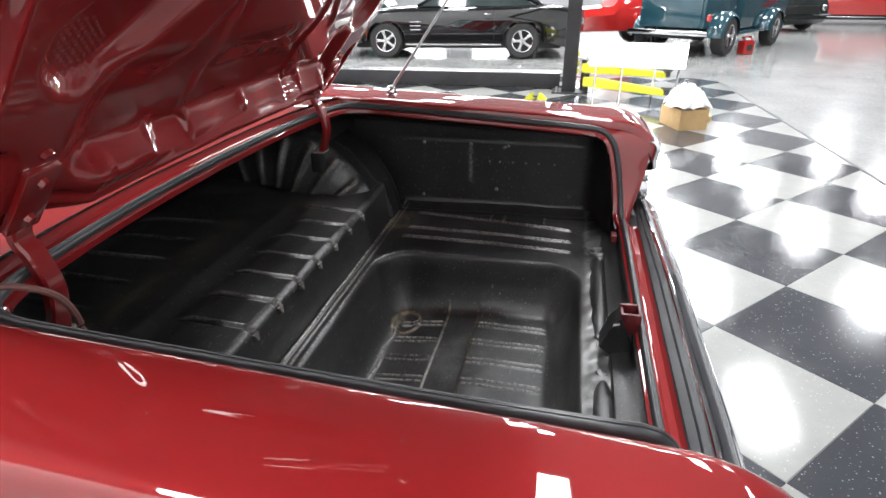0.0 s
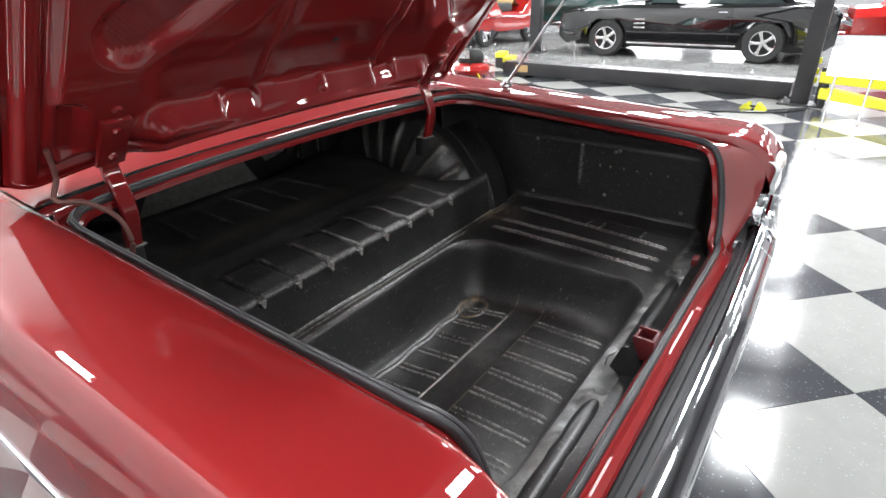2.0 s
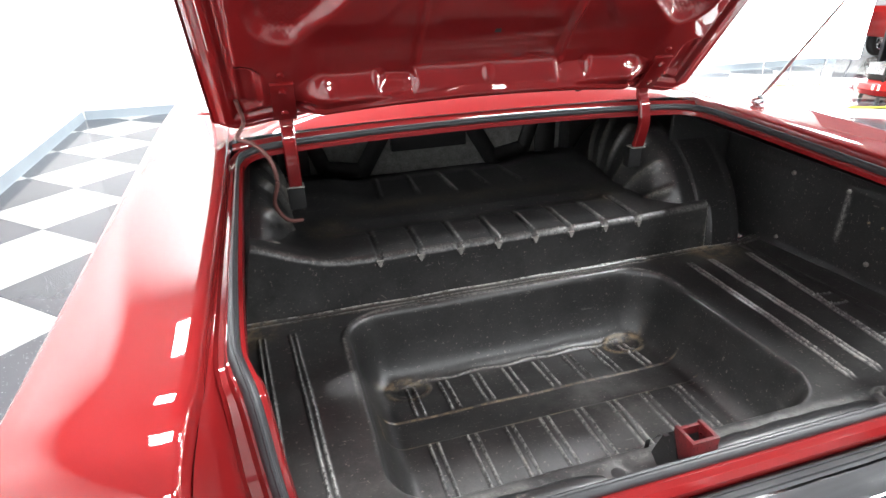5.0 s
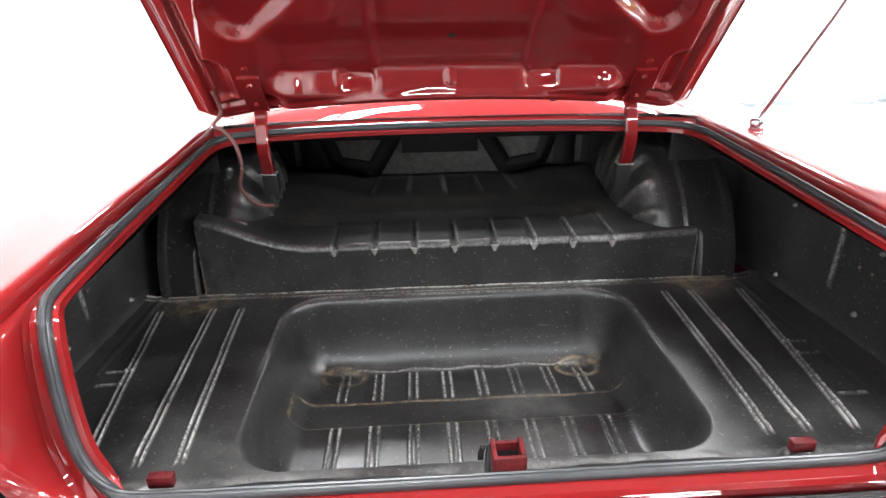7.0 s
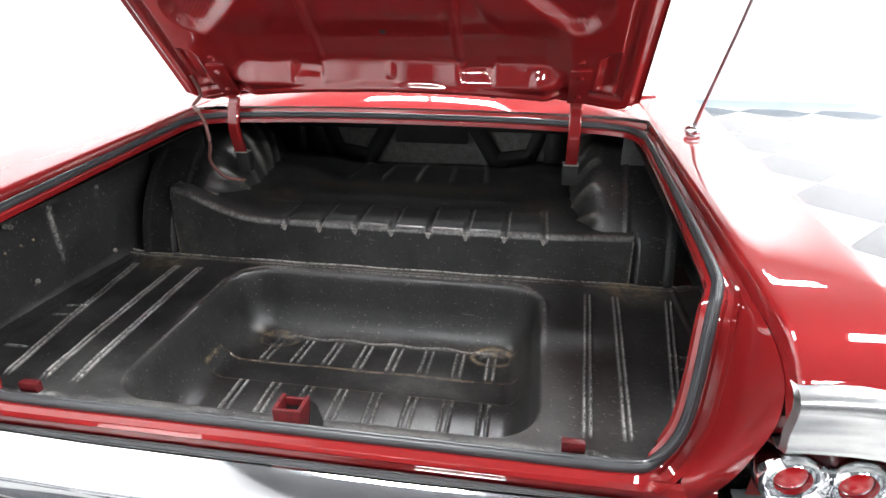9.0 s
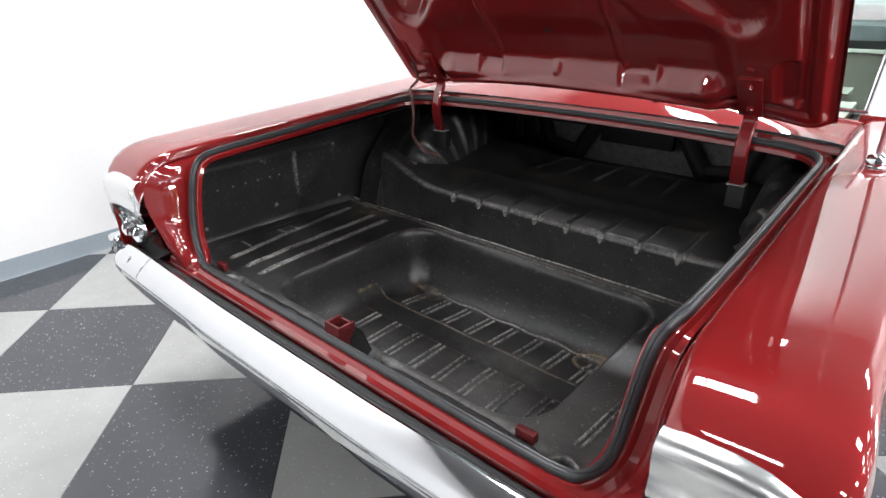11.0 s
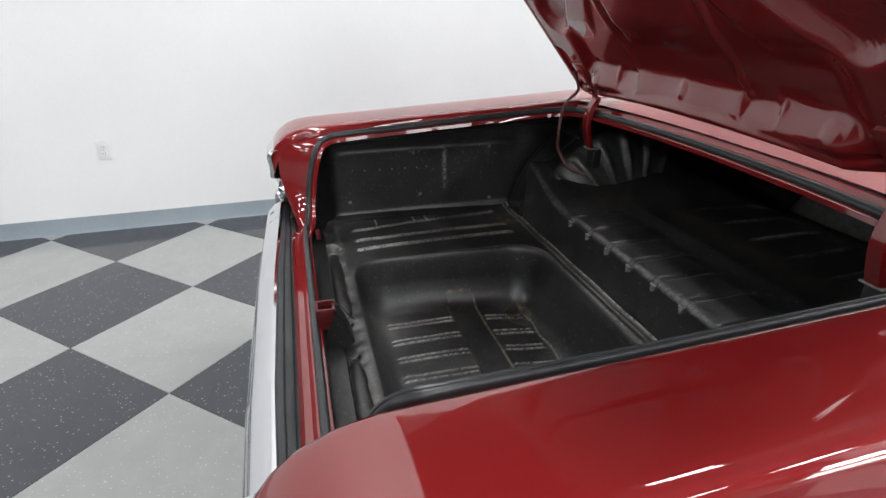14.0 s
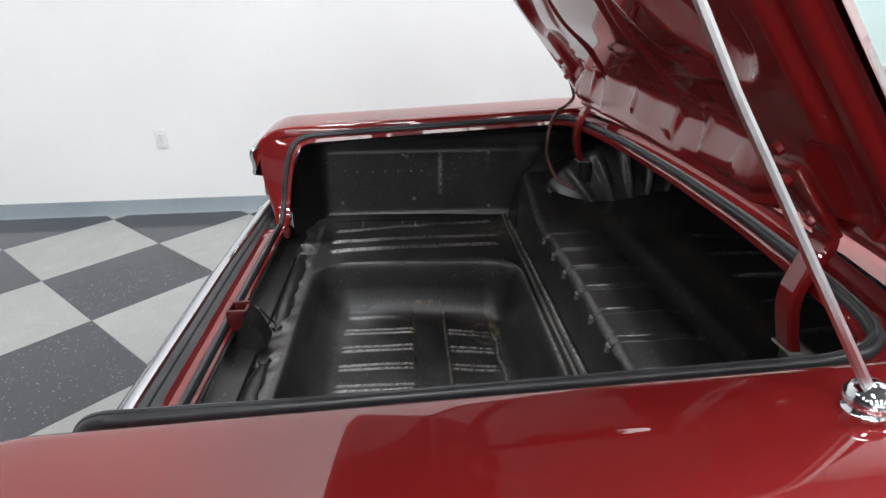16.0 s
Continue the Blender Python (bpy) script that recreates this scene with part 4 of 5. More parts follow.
for side in (-1, 1):
    bar = tube([(side * (0.085 + 0.052 * k), 0.036, 0.526) for k in range(10)], [0.010, 0.021, 0.024, 0.022, 0.025, 0.023, 0.024, 0.021, 0.020, 0.008], 14, squash=0.9)
    part("stiffener", bar, BLACK, car, "black rounded stiffener behind the lip")
    part("stiffener_end", lathe([(0, 0.010), (0.013, 0.008), (0.018, 0.0)], 14), BLACK, car, at=Matrix.Translation((side * 0.075, 0.036, 0.532)))

# rivets and screws on the inner sides
rivet = finish(lathe([(0, 0.006), (0.004, 0.005), (0.0065, 0.001), (0.0075, -0.003)], 10), SCUFF, "rivet")
for side in (-1, 1):
    for y, z in ((0.712, 0.779), (0.525, 0.779), (0.381, 0.779), (0.395, 0.772), (0.135, 0.588), (0.72, 0.560), (0.42, 0.60)):
        part("rivet", rivet, None, car, at=Matrix.Translation((off_centre(side * 0.941), y, z)) @ pose(0, 0, 0, 0, -90 * side, 0))
hole = finish(lathe([(0, 0.0012), (0.0035, 0.0012), (0.004, -0.002)], 8), BARE, "screw_hole")
for side in (-1, 1):
    for y in (0.20, 0.26, 0.31, 0.36, 0.41, 0.45):
        part("screw_hole", hole, None, car, at=Matrix.Translation((off_centre(side * 0.946), y, 0.712)) @ pose(0, 0, 0, 0, -90 * side, 0))

# ---- aerial on the rear fender ----
aerial = thing("aerial", "", "")
aerial.parent = car
tagged(aerial, "chrome whip aerial on the rear fender")
aerial.matrix_basis = Matrix.Translation((0.842, 0.806, 0.966))
part("base", lathe([(0, 0.044), (0.008, 0.043), (0.016, 0.038), (0.021, 0.030), (0.021, 0.022), (0.017, 0.017), (0.019, 0.012), (0.024, 0.007), (0.027, 0.002), (0.025, -0.006)], 24), CHROME, aerial, "chrome domed base")
part("gasket", lathe([(0, 0.003), (0.031, 0.003), (0.033, -0.010)], 24), RUBBER, aerial)
part("mast", tube([(0, -0.004, 0.036), (0.010, -0.19, 0.30), (0.020, -0.39, 0.61), (0.028, -0.58, 0.90)], [0.0055, 0.0042, 0.0032, 0.002], 8), SATIN, aerial, "bright steel mast")

# wiring at the hinge
part("wiring", tube(smooth_path([(-0.660, 0.935, 1.09), (-0.652, 0.955, 1.03), (-0.672, 0.935, 0.995), (-0.635, 0.90, 0.985), (-0.600, 0.87, 0.95), (-0.590, 0.86, 0.89), (-0.605, 0.87, 0.83), (-0.580, 0.90, 0.77), (-0.54, 0.95, 0.745)], 7), 0.0055, 8), WIRE, car, "brown sleeved wiring loom at the hinge")

# ---- tail lamps and chrome ends ----


def tail_end(side):
    """Chrome moulding under the fin's end, and two round lamps in a recess."""
    o = thing("tail_lamp_unit", "", "")
    o.parent = car
    tagged(o, "chrome moulding with round red tail lamps")
    prof = [(-0.122, 0.868), (-0.136, 0.863), (-0.146, 0.852), (-0.148, 0.838), (-0.144, 0.816), (-0.142, 0.796), (-0.146, 0.781), (-0.142, 0.770), (-0.10, 0.768)]
    rings = []
    for x, dy, dz in ((0.764, 0.014, -0.004), (0.768, 0.001, -0.003), (0.80, 0, 0.002), (0.85, 0, 0.004), (0.89, 0.001, 0.002), (0.925, 0.003, -0.006), (0.955, 0.006, -0.022), (0.974, 0.012, -0.05), (0.984, 0.020, -0.09), (0.988, 0.024, -0.13), (0.989, 0.026, -0.175)):
        rings.append([(side * x, y + dy, z + dz) for y, z in prof])
    centred(part("moulding", loft(rings), BRIGHT_TRIM, o, "broad bright satin metal moulding"))
    part("recess", loft([[(side * 0.785, -0.080, 0.78), (side * 0.96, -0.07, 0.78)], [(side * 0.785, -0.06, 0.60), (side * 0.95, -0.05, 0.60)]]), RED, o, "dark red recess")
    part("sill", loft([[(side * 0.765, -0.055, 0.609), (side * 0.95, -0.04, 0.609)], [(side * 0.765, -0.098, 0.599), (side * 0.95, -0.085, 0.599)]]), RUBBER, o)
    for x in (0.815, 0.90):
        u = part("lamp", lathe([(0.0, -0.018), (0.016, -0.016), (0.023, -0.010), (0.024, 0.0)], 24, axis="y"), LENS_RED, o, "round red lens", Matrix.Translation((side * x, -0.095, 0.695)))
        part("bezel", lathe([(0.023, -0.006), (0.026, -0.018), (0.031, -0.014), (0.034, -0.024), (0.041, -0.030), (0.047, -0.022), (0.049, -0.004), (0.046, 0.02)], 28, axis="y"), CHROME, u)
    return o


for side in (-1, 1):
    tail_end(side)

# chrome strip along the body sides
for side in (-1, 1):
    part("side_strip", loft([[(side * (0.966 - 0.022 * max(0.0, min(y - 1.2, 1.4)) + a), y, float(z) + b) for a, b in ((0, -0.008), (0.006, -0.006), (0.008, 0.0), (0.006, 0.006), (0, 0.008))] for y, z in ((-0.06, 0.755), (0.5, 0.767), (1.0, 0.780), (2.5, 0.80), (4.2, 0.80))]), CHROME, car, "bright chrome side strip")


# ---- cabin ----
def cabin():
    belt = 1.02
    # roof
    rings = []
    for y, w, z in ((1.68, 0.70, 1.345), (1.78, 0.715, 1.385), (2.2, 0.73, 1.415), (2.8, 0.73, 1.42), (3.2, 0.71, 1.395), (3.3, 0.69, 1.37)):
        rings.append([(x * w, y, z - 0.055 * abs(x) ** 3) for x in np.linspace(-1, 1, 17)])
    roof = loft(rings)
    bmesh.ops.solidify(roof, geom=roof.faces[:], thickness=0.03)
    part("roof", roof, WHITE_PAINT, car, "white painted roof")
    for s in (-1, 1):
        bm = loft([[(s * (0.790 if s < 0 else 0.757), 1.285, 1.000), (s * 0.812, 1.285, 1.000), (s * 0.83, 1.33, 1.000), (s * 0.83, 1.58, 1.000), (s * 0.78, 1.58, 1.000)],
                   [(s * (0.780 if s < 0 else 0.748), 1.44, 1.17), (s * 0.795, 1.43, 1.17), (s * 0.805, 1.47, 1.17), (s * 0.79, 1.66, 1.17), (s * 0.745, 1.66, 1.17)],
                   [(s * (0.712 if s < 0 else 0.679), 1.66, 1.335), (s * 0.725, 1.65, 1.34), (s * 0.735, 1.69, 1.345), (s * 0.71, 1.84, 1.345), (s * 0.67, 1.84, 1.345)]], True, True)
        part("rear_pillar", bm, WHITE_PAINT, car, "white painted rear roof pillar")
        part("front_pillar", tube([(s * 0.80, 3.75, 1.02), (s * 0.69, 3.28, 1.36)], 0.025, 8), WHITE_PAINT, car)
        part("centre_pillar", tube([(s * 0.825, 2.6, 1.0), (s * 0.725, 2.62, 1.38)], 0.022, 8), CHROME, car)
        part("window_trim", tube([(s * 0.828, 1.58, 1.012), (s * 0.828, 2.6, 1.015), (s * 0.82, 3.7, 1.015)], 0.010, 8), CHROME, car)
        part("side_window", loft([[(s * 0.815, 1.60, 1.01), (s * 0.81, 3.7, 1.01)], [(s * 0.70, 1.86, 1.37), (s * 0.69, 3.26, 1.37)]]), GLASS, car)
        part("belt_panel", box(min(s * 0.745, s * 0.832), 1.28, 0.975, max(s * 0.745, s * 0.832), 4.0, 1.004, 0.004), RED, car)
        for y in (1.74, 2.66):
            h = thing("door_handle", "", "")
            h.parent = car
            tagged(h, "chrome push-button door handle")
            h.matrix_basis = Matrix.Translation((0.070 if s < 0 else -0.035, 0, 0))
            part("grip", tube(smooth_path([(s * 0.975, y - 0.06, 0.865), (s * 1.005, y - 0.05, 0.868), (s * 1.008, y + 0.04, 0.868), (s * 0.975, y + 0.06, 0.865)], 5), 0.012, 8), CHROME, h)
            part("button", lathe([(0, 0.03), (0.016, 0.03), (0.019, 0.0)], 14, axis="x"), CHROME, h, at=Matrix.Translation((s * 0.97, y - 0.075, 0.862)) @ pose(0, 0, 0, 0, 0, 180 if s < 0 else 0))
        m = thing("door_mirror", "", "")
        m.parent = car
        tagged(m, "round chrome door mirror")
        m.matrix_basis = Matrix.Translation((s * 0.925, 3.45, 1.05))
        part("housing", lathe([(0.066, -0.012), (0.068, 0.0), (0.06, 0.03), (0.035, 0.05), (0, 0.055)], 24, axis="y"), CHROME, m)
        part("mirror_glass", lathe([(0, -0.010), (0.062, -0.010), (0.064, -0.006)], 24, axis="y"), CHROME, m)
        part("stalk", tube([(0, 0.02, -0.05), (0, 0.03, -0.10), (-0.02 * s, 0.03, -0.14)], 0.011, 8), CHROME, m)
    g = loft([[(x * 0.762, 1.285 + 0.035 * (1 - abs(x) ** 2), 1.005 + 0.008) for x in np.linspace(-1, 1, 13)], [(x * 0.752, 1.455, 1.175) for x in np.linspace(-1, 1, 13)], [(x * 0.682, 1.67, 1.345) for x in np.linspace(-1, 1, 13)]])
    part("rear_window", g, GLASS, car, "pale green tinted rear window").visible_shadow = False
    trim = [(x * 0.758, 1.282 + 0.035 * (1 - abs(x) ** 2), 1.012) for x in np.linspace(-1, 1, 15)]
    part("rear_window_trim", tube([(-0.684, 1.665, 1.345), (-0.753, 1.45, 1.178)] + trim + [(0.753, 1.45, 1.178), (0.684, 1.665, 1.345)], 0.007, 8), CHROME, car, "chrome rear window trim")
    part("windscreen", loft([[(x * 0.80, 3.82 - 0.05 * abs(x), 1.02) for x in np.linspace(-1, 1, 9)], [(x * 0.69, 3.30, 1.36) for x in np.linspace(-1, 1, 9)]]), GLASS, car)
    part("parcel_shelf", box(-0.70, 1.32, 0.955, 0.70, 1.62, 0.975, 0.004), CABIN, car)
    part("cabin_floor", box(-0.90, 1.62, 0.32, 0.90, 3.9, 0.36), MATT_BLACK, car)
    for y in (1.70, 2.75):
        part("bench_seat", loft([[(x, y, 0.98), (x, y - 0.03, 0.99), (x, y + 0.10, 0.99), (x, y + 0.20, 0.62), (x, y + 0.65, 0.60), (x, y + 0.66, 0.40), (x, y, 0.40)] for x in np.linspace(-0.66, 0.66, 5)], True, True), CABIN, car, "grey-green bench seat")
    part("dashboard", loft([[(x, 3.55, 0.75), (x, 3.52, 0.95), (x, 3.58, 1.02), (x, 3.85, 1.02), (x, 3.85, 0.75)] for x in (-0.78, 0, 0.78)], True, True), DARK_CABIN, car, "dark padded dashboard")
    part("steering_wheel", tube([(-0.36 + 0.20 * math.cos(a), 3.30 - 0.08 * math.sin(a), 1.0 + 0.19 * math.sin(a)) for a in (2 * math.pi * k / 36 for k in range(36))], 0.012, 8, closed=True), DARK_CABIN, car, "thin dark steering wheel")
    part("bonnet", loft([[(x * 0.76, y, z + 0.02 * (1 - x * x)) for x in np.linspace(-1, 1, 9)] for y, z in ((3.85, 1.0), (4.3, 0.985), (4.8, 0.93), (5.08, 0.84))]), RED, car, "red bonnet")
    part("front_end", box(-0.86, 4.98, 0.35, 0.86, 5.08, 0.82, 0.03), CHROME, car)


CABIN = simple("grey_green_vinyl", (0.36, 0.37, 0.30), (0.44, 0.45, 0.37), 10, (0.4, 0.6))
DARK_CABIN = simple("dark_cabin_vinyl", (0.02, 0.025, 0.025), (0.05, 0.05, 0.05), 10, (0.4, 0.6))
cabin()


def road_wheel(parent, x, y, r=0.34, w=0.20, rim=0.2, at_z=None, chrome=CHROME, name="wheel"):
    o = thing(name, "", "")
    o.parent = parent
    tagged(o, "road wheel with a bright rim")
    o.matrix_basis = Matrix.Translation((x, y, r if at_z is None else at_z))
    part("tyre", lathe([(rim, -w / 2 + 0.01), (r - 0.03, -w / 2), (r - 0.008, -w / 2 + 0.02), (r, -w / 4), (r, w / 4), (r - 0.008, w / 2 - 0.02), (r - 0.03, w / 2), (rim, w / 2 - 0.01)], 36, axis="x"), TYRE, o)
    part("rim", lathe([(rim, -w / 2 + 0.008), (rim - 0.02, -w / 2 + 0.03), (0.05, -w / 2 + 0.05), (0.0, -w / 2 + 0.045), (0.0, w / 2 - 0.045), (0.05, w / 2 - 0.05), (rim - 0.02, w / 2 - 0.03), (rim, w / 2 - 0.008)], 36, axis="x"), chrome, o)
    return o


for y in (1.19, 4.2):
    for x in (-0.72, 0.75):
        road_wheel(car, x, y)

# the left body side lies nearer the middle, as the opening does
LEFT_PARTS = ("rear_pillar", "front_pillar", "centre_pillar", "window_trim", "side_window", "belt_panel", "side_strip")
for ob in list(car.children):
    if ob.type == "MESH" and ob.name.split(".")[0] in LEFT_PARTS:
        for v in ob.data.vertices:
            if v.co.x < -0.5:
                v.co.x += 0.033
    elif ob.name.startswith("door_mirror") and ob.matrix_basis.translation.x < 0:
        ob.matrix_basis = Matrix.Translation((0.033, 0, 0)) @ ob.matrix_basis

# ---- other vehicles in the hall ----
def paint(name, colour):
    return car_paint(name, colour, [x * 0.5 for x in colour])


BLACK_PAINT = paint("black_car_paint", (0.006, 0.006, 0.007))
GREEN_PAINT = paint("green_car_paint", (0.012, 0.05, 0.045))
TEAL_PAINT = paint("teal_truck_paint", (0.02, 0.075, 0.10))
GREY_PAINT = paint("dark_grey_car_paint", (0.03, 0.035, 0.035))
BRIGHT_RED = paint("bright_red_paint", (0.50, 0.018, 0.015))
YELLOW = simple("safety_yellow_paint", (0.62, 0.62, 0.02), (0.75, 0.72, 0.05), 6, (0.35, 0.5))
DARK_GLASS = simple("dark_glass", (0.02, 0.03, 0.03), (0.04, 0.05, 0.05), 3, (0.03, 0.06), coat=1)
LIFT_BLACK = simple("lift_black_enamel", (0.018, 0.018, 0.02), (0.035, 0.035, 0.038), 5, (0.3, 0.45))
CARD = simple("brown_cardboard", (0.42, 0.27, 0.12), (0.52, 0.35, 0.17), 12, (0.8, 0.95), relief=0.2)
PLASTIC_WRAP = simple("white_plastic_sheet", (0.75, 0.75, 0.74), (0.85, 0.85, 0.84), 20, (0.25, 0.4), relief=0.3)


def arch(cy, r, z0, n=9):
    """Points over a wheel from rear to front."""
    return [(cy + r * math.cos(a), z0 + r * math.sin(a)) for a in (math.pi * (1 - k / n) for k in range(n + 1))]


def five_spoke(o, r, w, rim):
    part("tyre", lathe([(rim, -w / 2 + 0.01), (r - 0.03, -w / 2), (r - 0.008, -w / 2 + 0.02), (r, -w / 4), (r, w / 4), (r - 0.008, w / 2 - 0.02), (r - 0.03, w / 2), (rim, w / 2 - 0.01)], 36, axis="x"), TYRE, o)
    part("rim", lathe([(rim + 0.004, w / 2 - 0.004), (rim - 0.012, w / 2 - 0.008), (rim - 0.02, w / 2 - 0.06), (rim - 0.02, -w / 2 + 0.06), (rim - 0.012, -w / 2 + 0.008), (rim + 0.004, -w / 2 + 0.004)], 36, axis="x"), CHROME, o)
    for e in (-1, 1):
        bm = lathe([(0.0, e * (w / 2 - 0.02)), (0.035, e * (w / 2 - 0.022)), (0.05, e * (w / 2 - 0.04)), (0.05, e * (w / 2 - 0.07))], 16, axis="x")
        for k in range(5):
            a = 2 * math.pi * k / 5
            c, s = math.cos(a), math.sin(a)
            rings = []
            for rr, hw in ((0.04, 0.028), (rim * 0.55, 0.022), (rim - 0.01, 0.034)):
                rings.append([(e * (w / 2 - d), rr * c - q * s, rr * s + q * c) for d, q in ((0.03, hw * 0.6), (0.035, hw), (0.06, hw), (0.06, -hw), (0.035, -hw), (0.03, -hw * 0.6))])
            part("spoke", loft(rings, True, True), STEEL, o)
        part("hub_cap", bm, STEEL, o)
    part("hub_backing", lathe([(0, 0.0), (rim - 0.02, 0.0)], 24, axis="x"), MATT_BLACK, o)


def vehicle(name, label, at, mat, top, wheels, half=0.86, low=0.22, wheel_r=0.33, rim=0.20, cabin=None, glow_end=None, category="car"):
    """A car from its side outline: top is rear to front (y, z); wheels are the axles' y."""
    o = thing(name, label, category, at)
    r = wheel_r + 0.055
    (ya, yb), y0, y1 = wheels, top[0][0], top[-1][0]
    line = [(y0, low + 0.12), (y0 + 0.15, low)] + arch(ya, r, wheel_r) + arch(yb, r, wheel_r) + [(y1 - 0.15, low), (y1, low + 0.12)] + list(reversed(top))
    line = [(y, max(z, low)) for y, z in line]
    rings = []
    for f, pull in ((-1.0, 0.06), (-0.985, 0.025), (-0.94, 0.0), (0.0, -0.015), (0.94, 0.0), (0.985, 0.025), (1.0, 0.06)):
        cy, cz = (y0 + y1) / 2, 0.6
        rings.append([(f * half, y - math.copysign(pull, y - cy) * (1 if abs(y - cy) > (y1 - y0) * 0.4 else 0), z - pull * (1 if z > 0.7 else 0)) for y, z in line])
    part("body", loft(rings, True, True), mat, o)
    part("chassis", box(-half * 0.8, y0 + 0.3, low - 0.04, half * 0.8, y1 - 0.3, low + 0.25, 0.02), MATT_BLACK, o)
    for s in (-1, 1):
        part("sill_trim", box(min(s * half, s * (half + 0.008)), ya + r + 0.02, low + 0.03, max(s * half, s * (half + 0.008)), yb - r - 0.02, low + 0.06, 0.002), CHROME, o)
        for y in (ya, yb):
            w = thing("wheel", "", "")
            w.parent = o
            tagged(w, "alloy five-spoke wheel with a black tyre")
            w.matrix_basis = Matrix.Translation((s * (half - 0.09), y, wheel_r))
            five_spoke(w, wheel_r, 0.2, rim)
    if cabin:
        yr, yrt, yft, yf, zb, zt = cabin
        w0, w1 = half * 0.88, half * 0.68
        low_c, top_c = [(-w0, yr, zb), (w0, yr, zb), (w0, yf, zb), (-w0, yf, zb)], [(-w1, yrt, zt), (w1, yrt, zt), (w1, yft, zt), (-w1, yft, zt)]
        for k, pane in enumerate(("rear_window", "side_window", "windscreen", "side_window")):
            part(pane, loft([[low_c[k], low_c[(k + 1) % 4]], [top_c[k], top_c[(k + 1) % 4]]]), DARK_GLASS, o, "dark glazing")
        part("roof", box(-w1 - 0.01, yrt - 0.03, zt - 0.02, w1 + 0.01, yft + 0.03, zt + 0.04, 0.02), mat, o)
        for s in (-1, 1):
            part("pillar", tube([(s * w0, yr, zb), (s * w1, yrt, zt)], 0.04, 8), mat, o)
            part("pillar", tube([(s * w0, yf, zb), (s * w1, yft, zt)], 0.03, 8), mat, o)
    return o


def heading(x, y, dx, dy):
    """A pose whose y axis points along (dx, dy)."""
    return pose(x, y, 0, 0, 0, math.degrees(math.atan2(-dx, dy)))


# black coupe: rear axle at y = 0 in its own frame
black_car = vehicle("black_coupe", "glossy black two-door coupe with five-spoke wheels", heading(11.25, 1.25, -0.10, 1.0), BLACK_PAINT,
                    [(-1.05, 0.80), (-0.95, 0.90), (-0.3, 0.97), (0.4, 0.95), (1.2, 0.93), (2.3, 0.92), (3.0, 0.86), (3.55, 0.78), (3.62, 0.60)], (0.0, 2.68), 0.88, 0.22, 0.33, 0.20, (-0.35, 0.45, 1.35, 2.05, 0.95, 1.30))
part("front_bumper", tube(smooth_path([(-0.86, 3.50, 0.50), (-0.6, 3.66, 0.50), (0.6, 3.66, 0.50), (0.86, 3.50, 0.50)], 5), 0.05, 10), CHROME, black_car, "chrome bumper")
for dz in (0.0, 0.07, 0.14):
    part("vent", box(-0.885, 1.98, 0.52 + dz, -0.876, 2.18, 0.545 + dz, 0.003), CHROME, black_car, "bright fender vent")
part("door_line", box(-0.884, 0.55, 0.30, -0.880, 0.556, 0.92), MATT_BLACK, black_car)
part("door_handle", box(-0.90, 0.62, 0.80, -0.875, 0.76, 0.825, 0.006), CHROME, black_car)

vehicle("green_saloon", "dark green classic saloon with bright wheels", heading(15.0, 6.2, -0.15, 1.0), GREEN_PAINT,
        [(-1.0, 0.80), (-0.9, 0.92), (0.2, 1.0), (1.4, 1.0), (2.6, 0.98), (3.4, 0.92), (3.55, 0.7)], (0.0, 2.9), 0.92, 0.25, 0.35, 0.21, (-0.2, 0.5, 1.6, 2.1, 0.98, 1.42))

grey_car = vehicle("grey_coupe", "dark grey coupe with white bonnet stripes", heading(21.0, -4.6, -0.93, -0.40), GREY_PAINT,
                   [(-1.0, 0.80), (-0.9, 0.92), (0.2, 0.96), (1.4, 0.95), (2.6, 0.92), (3.4, 0.86), (3.52, 0.66)], (0.0, 2.75), 0.90, 0.22, 0.33, 0.20, (-0.4, 0.5, 1.4, 2.05, 0.95, 1.3))
for s in (-0.2, 0.2):
    part("stripe", loft([[(s - 0.11, 2.0, 0.952), (s + 0.11, 2.0, 0.952)], [(s - 0.11, 2.6, 0.944), (s + 0.11, 2.6, 0.944)], [(s - 0.11, 3.40, 0.884), (s + 0.11, 3.40, 0.884)]]), WHITE_PAINT, grey_car, "white painted stripe")
part("grille", box(-0.55, 3.50, 0.48, 0.55, 3.545, 0.70, 0.02), MATT_BLACK, grey_car, "black grille")
for s in (-0.72, 0.72):
    part("headlamp", lathe([(0, 0.03), (0.06, 0.025), (0.085, 0.0)], 20, axis="y"), CHROME, grey_car, "round headlamp", Matrix.Translation((s, 3.53, 0.64)))
    part("front_bumper", box(s - 0.18, 3.50, 0.44, s + 0.18, 3.60, 0.50, 0.02), CHROME, grey_car)

vehicle("red_saloon", "bright red car parked at the far end", heading(21.8, -7.4, -0.2, -1.0), BRIGHT_RED,
        [(-1.0, 0.80), (-0.9, 0.92), (0.2, 0.98), (1.4, 0.98), (2.6, 0.94), (3.4, 0.86), (3.52, 0.66)], (0.0, 2.75), 0.90, 0.22, 0.33, 0.20, (-0.3, 0.5, 1.4, 2.0, 0.96, 1.35))


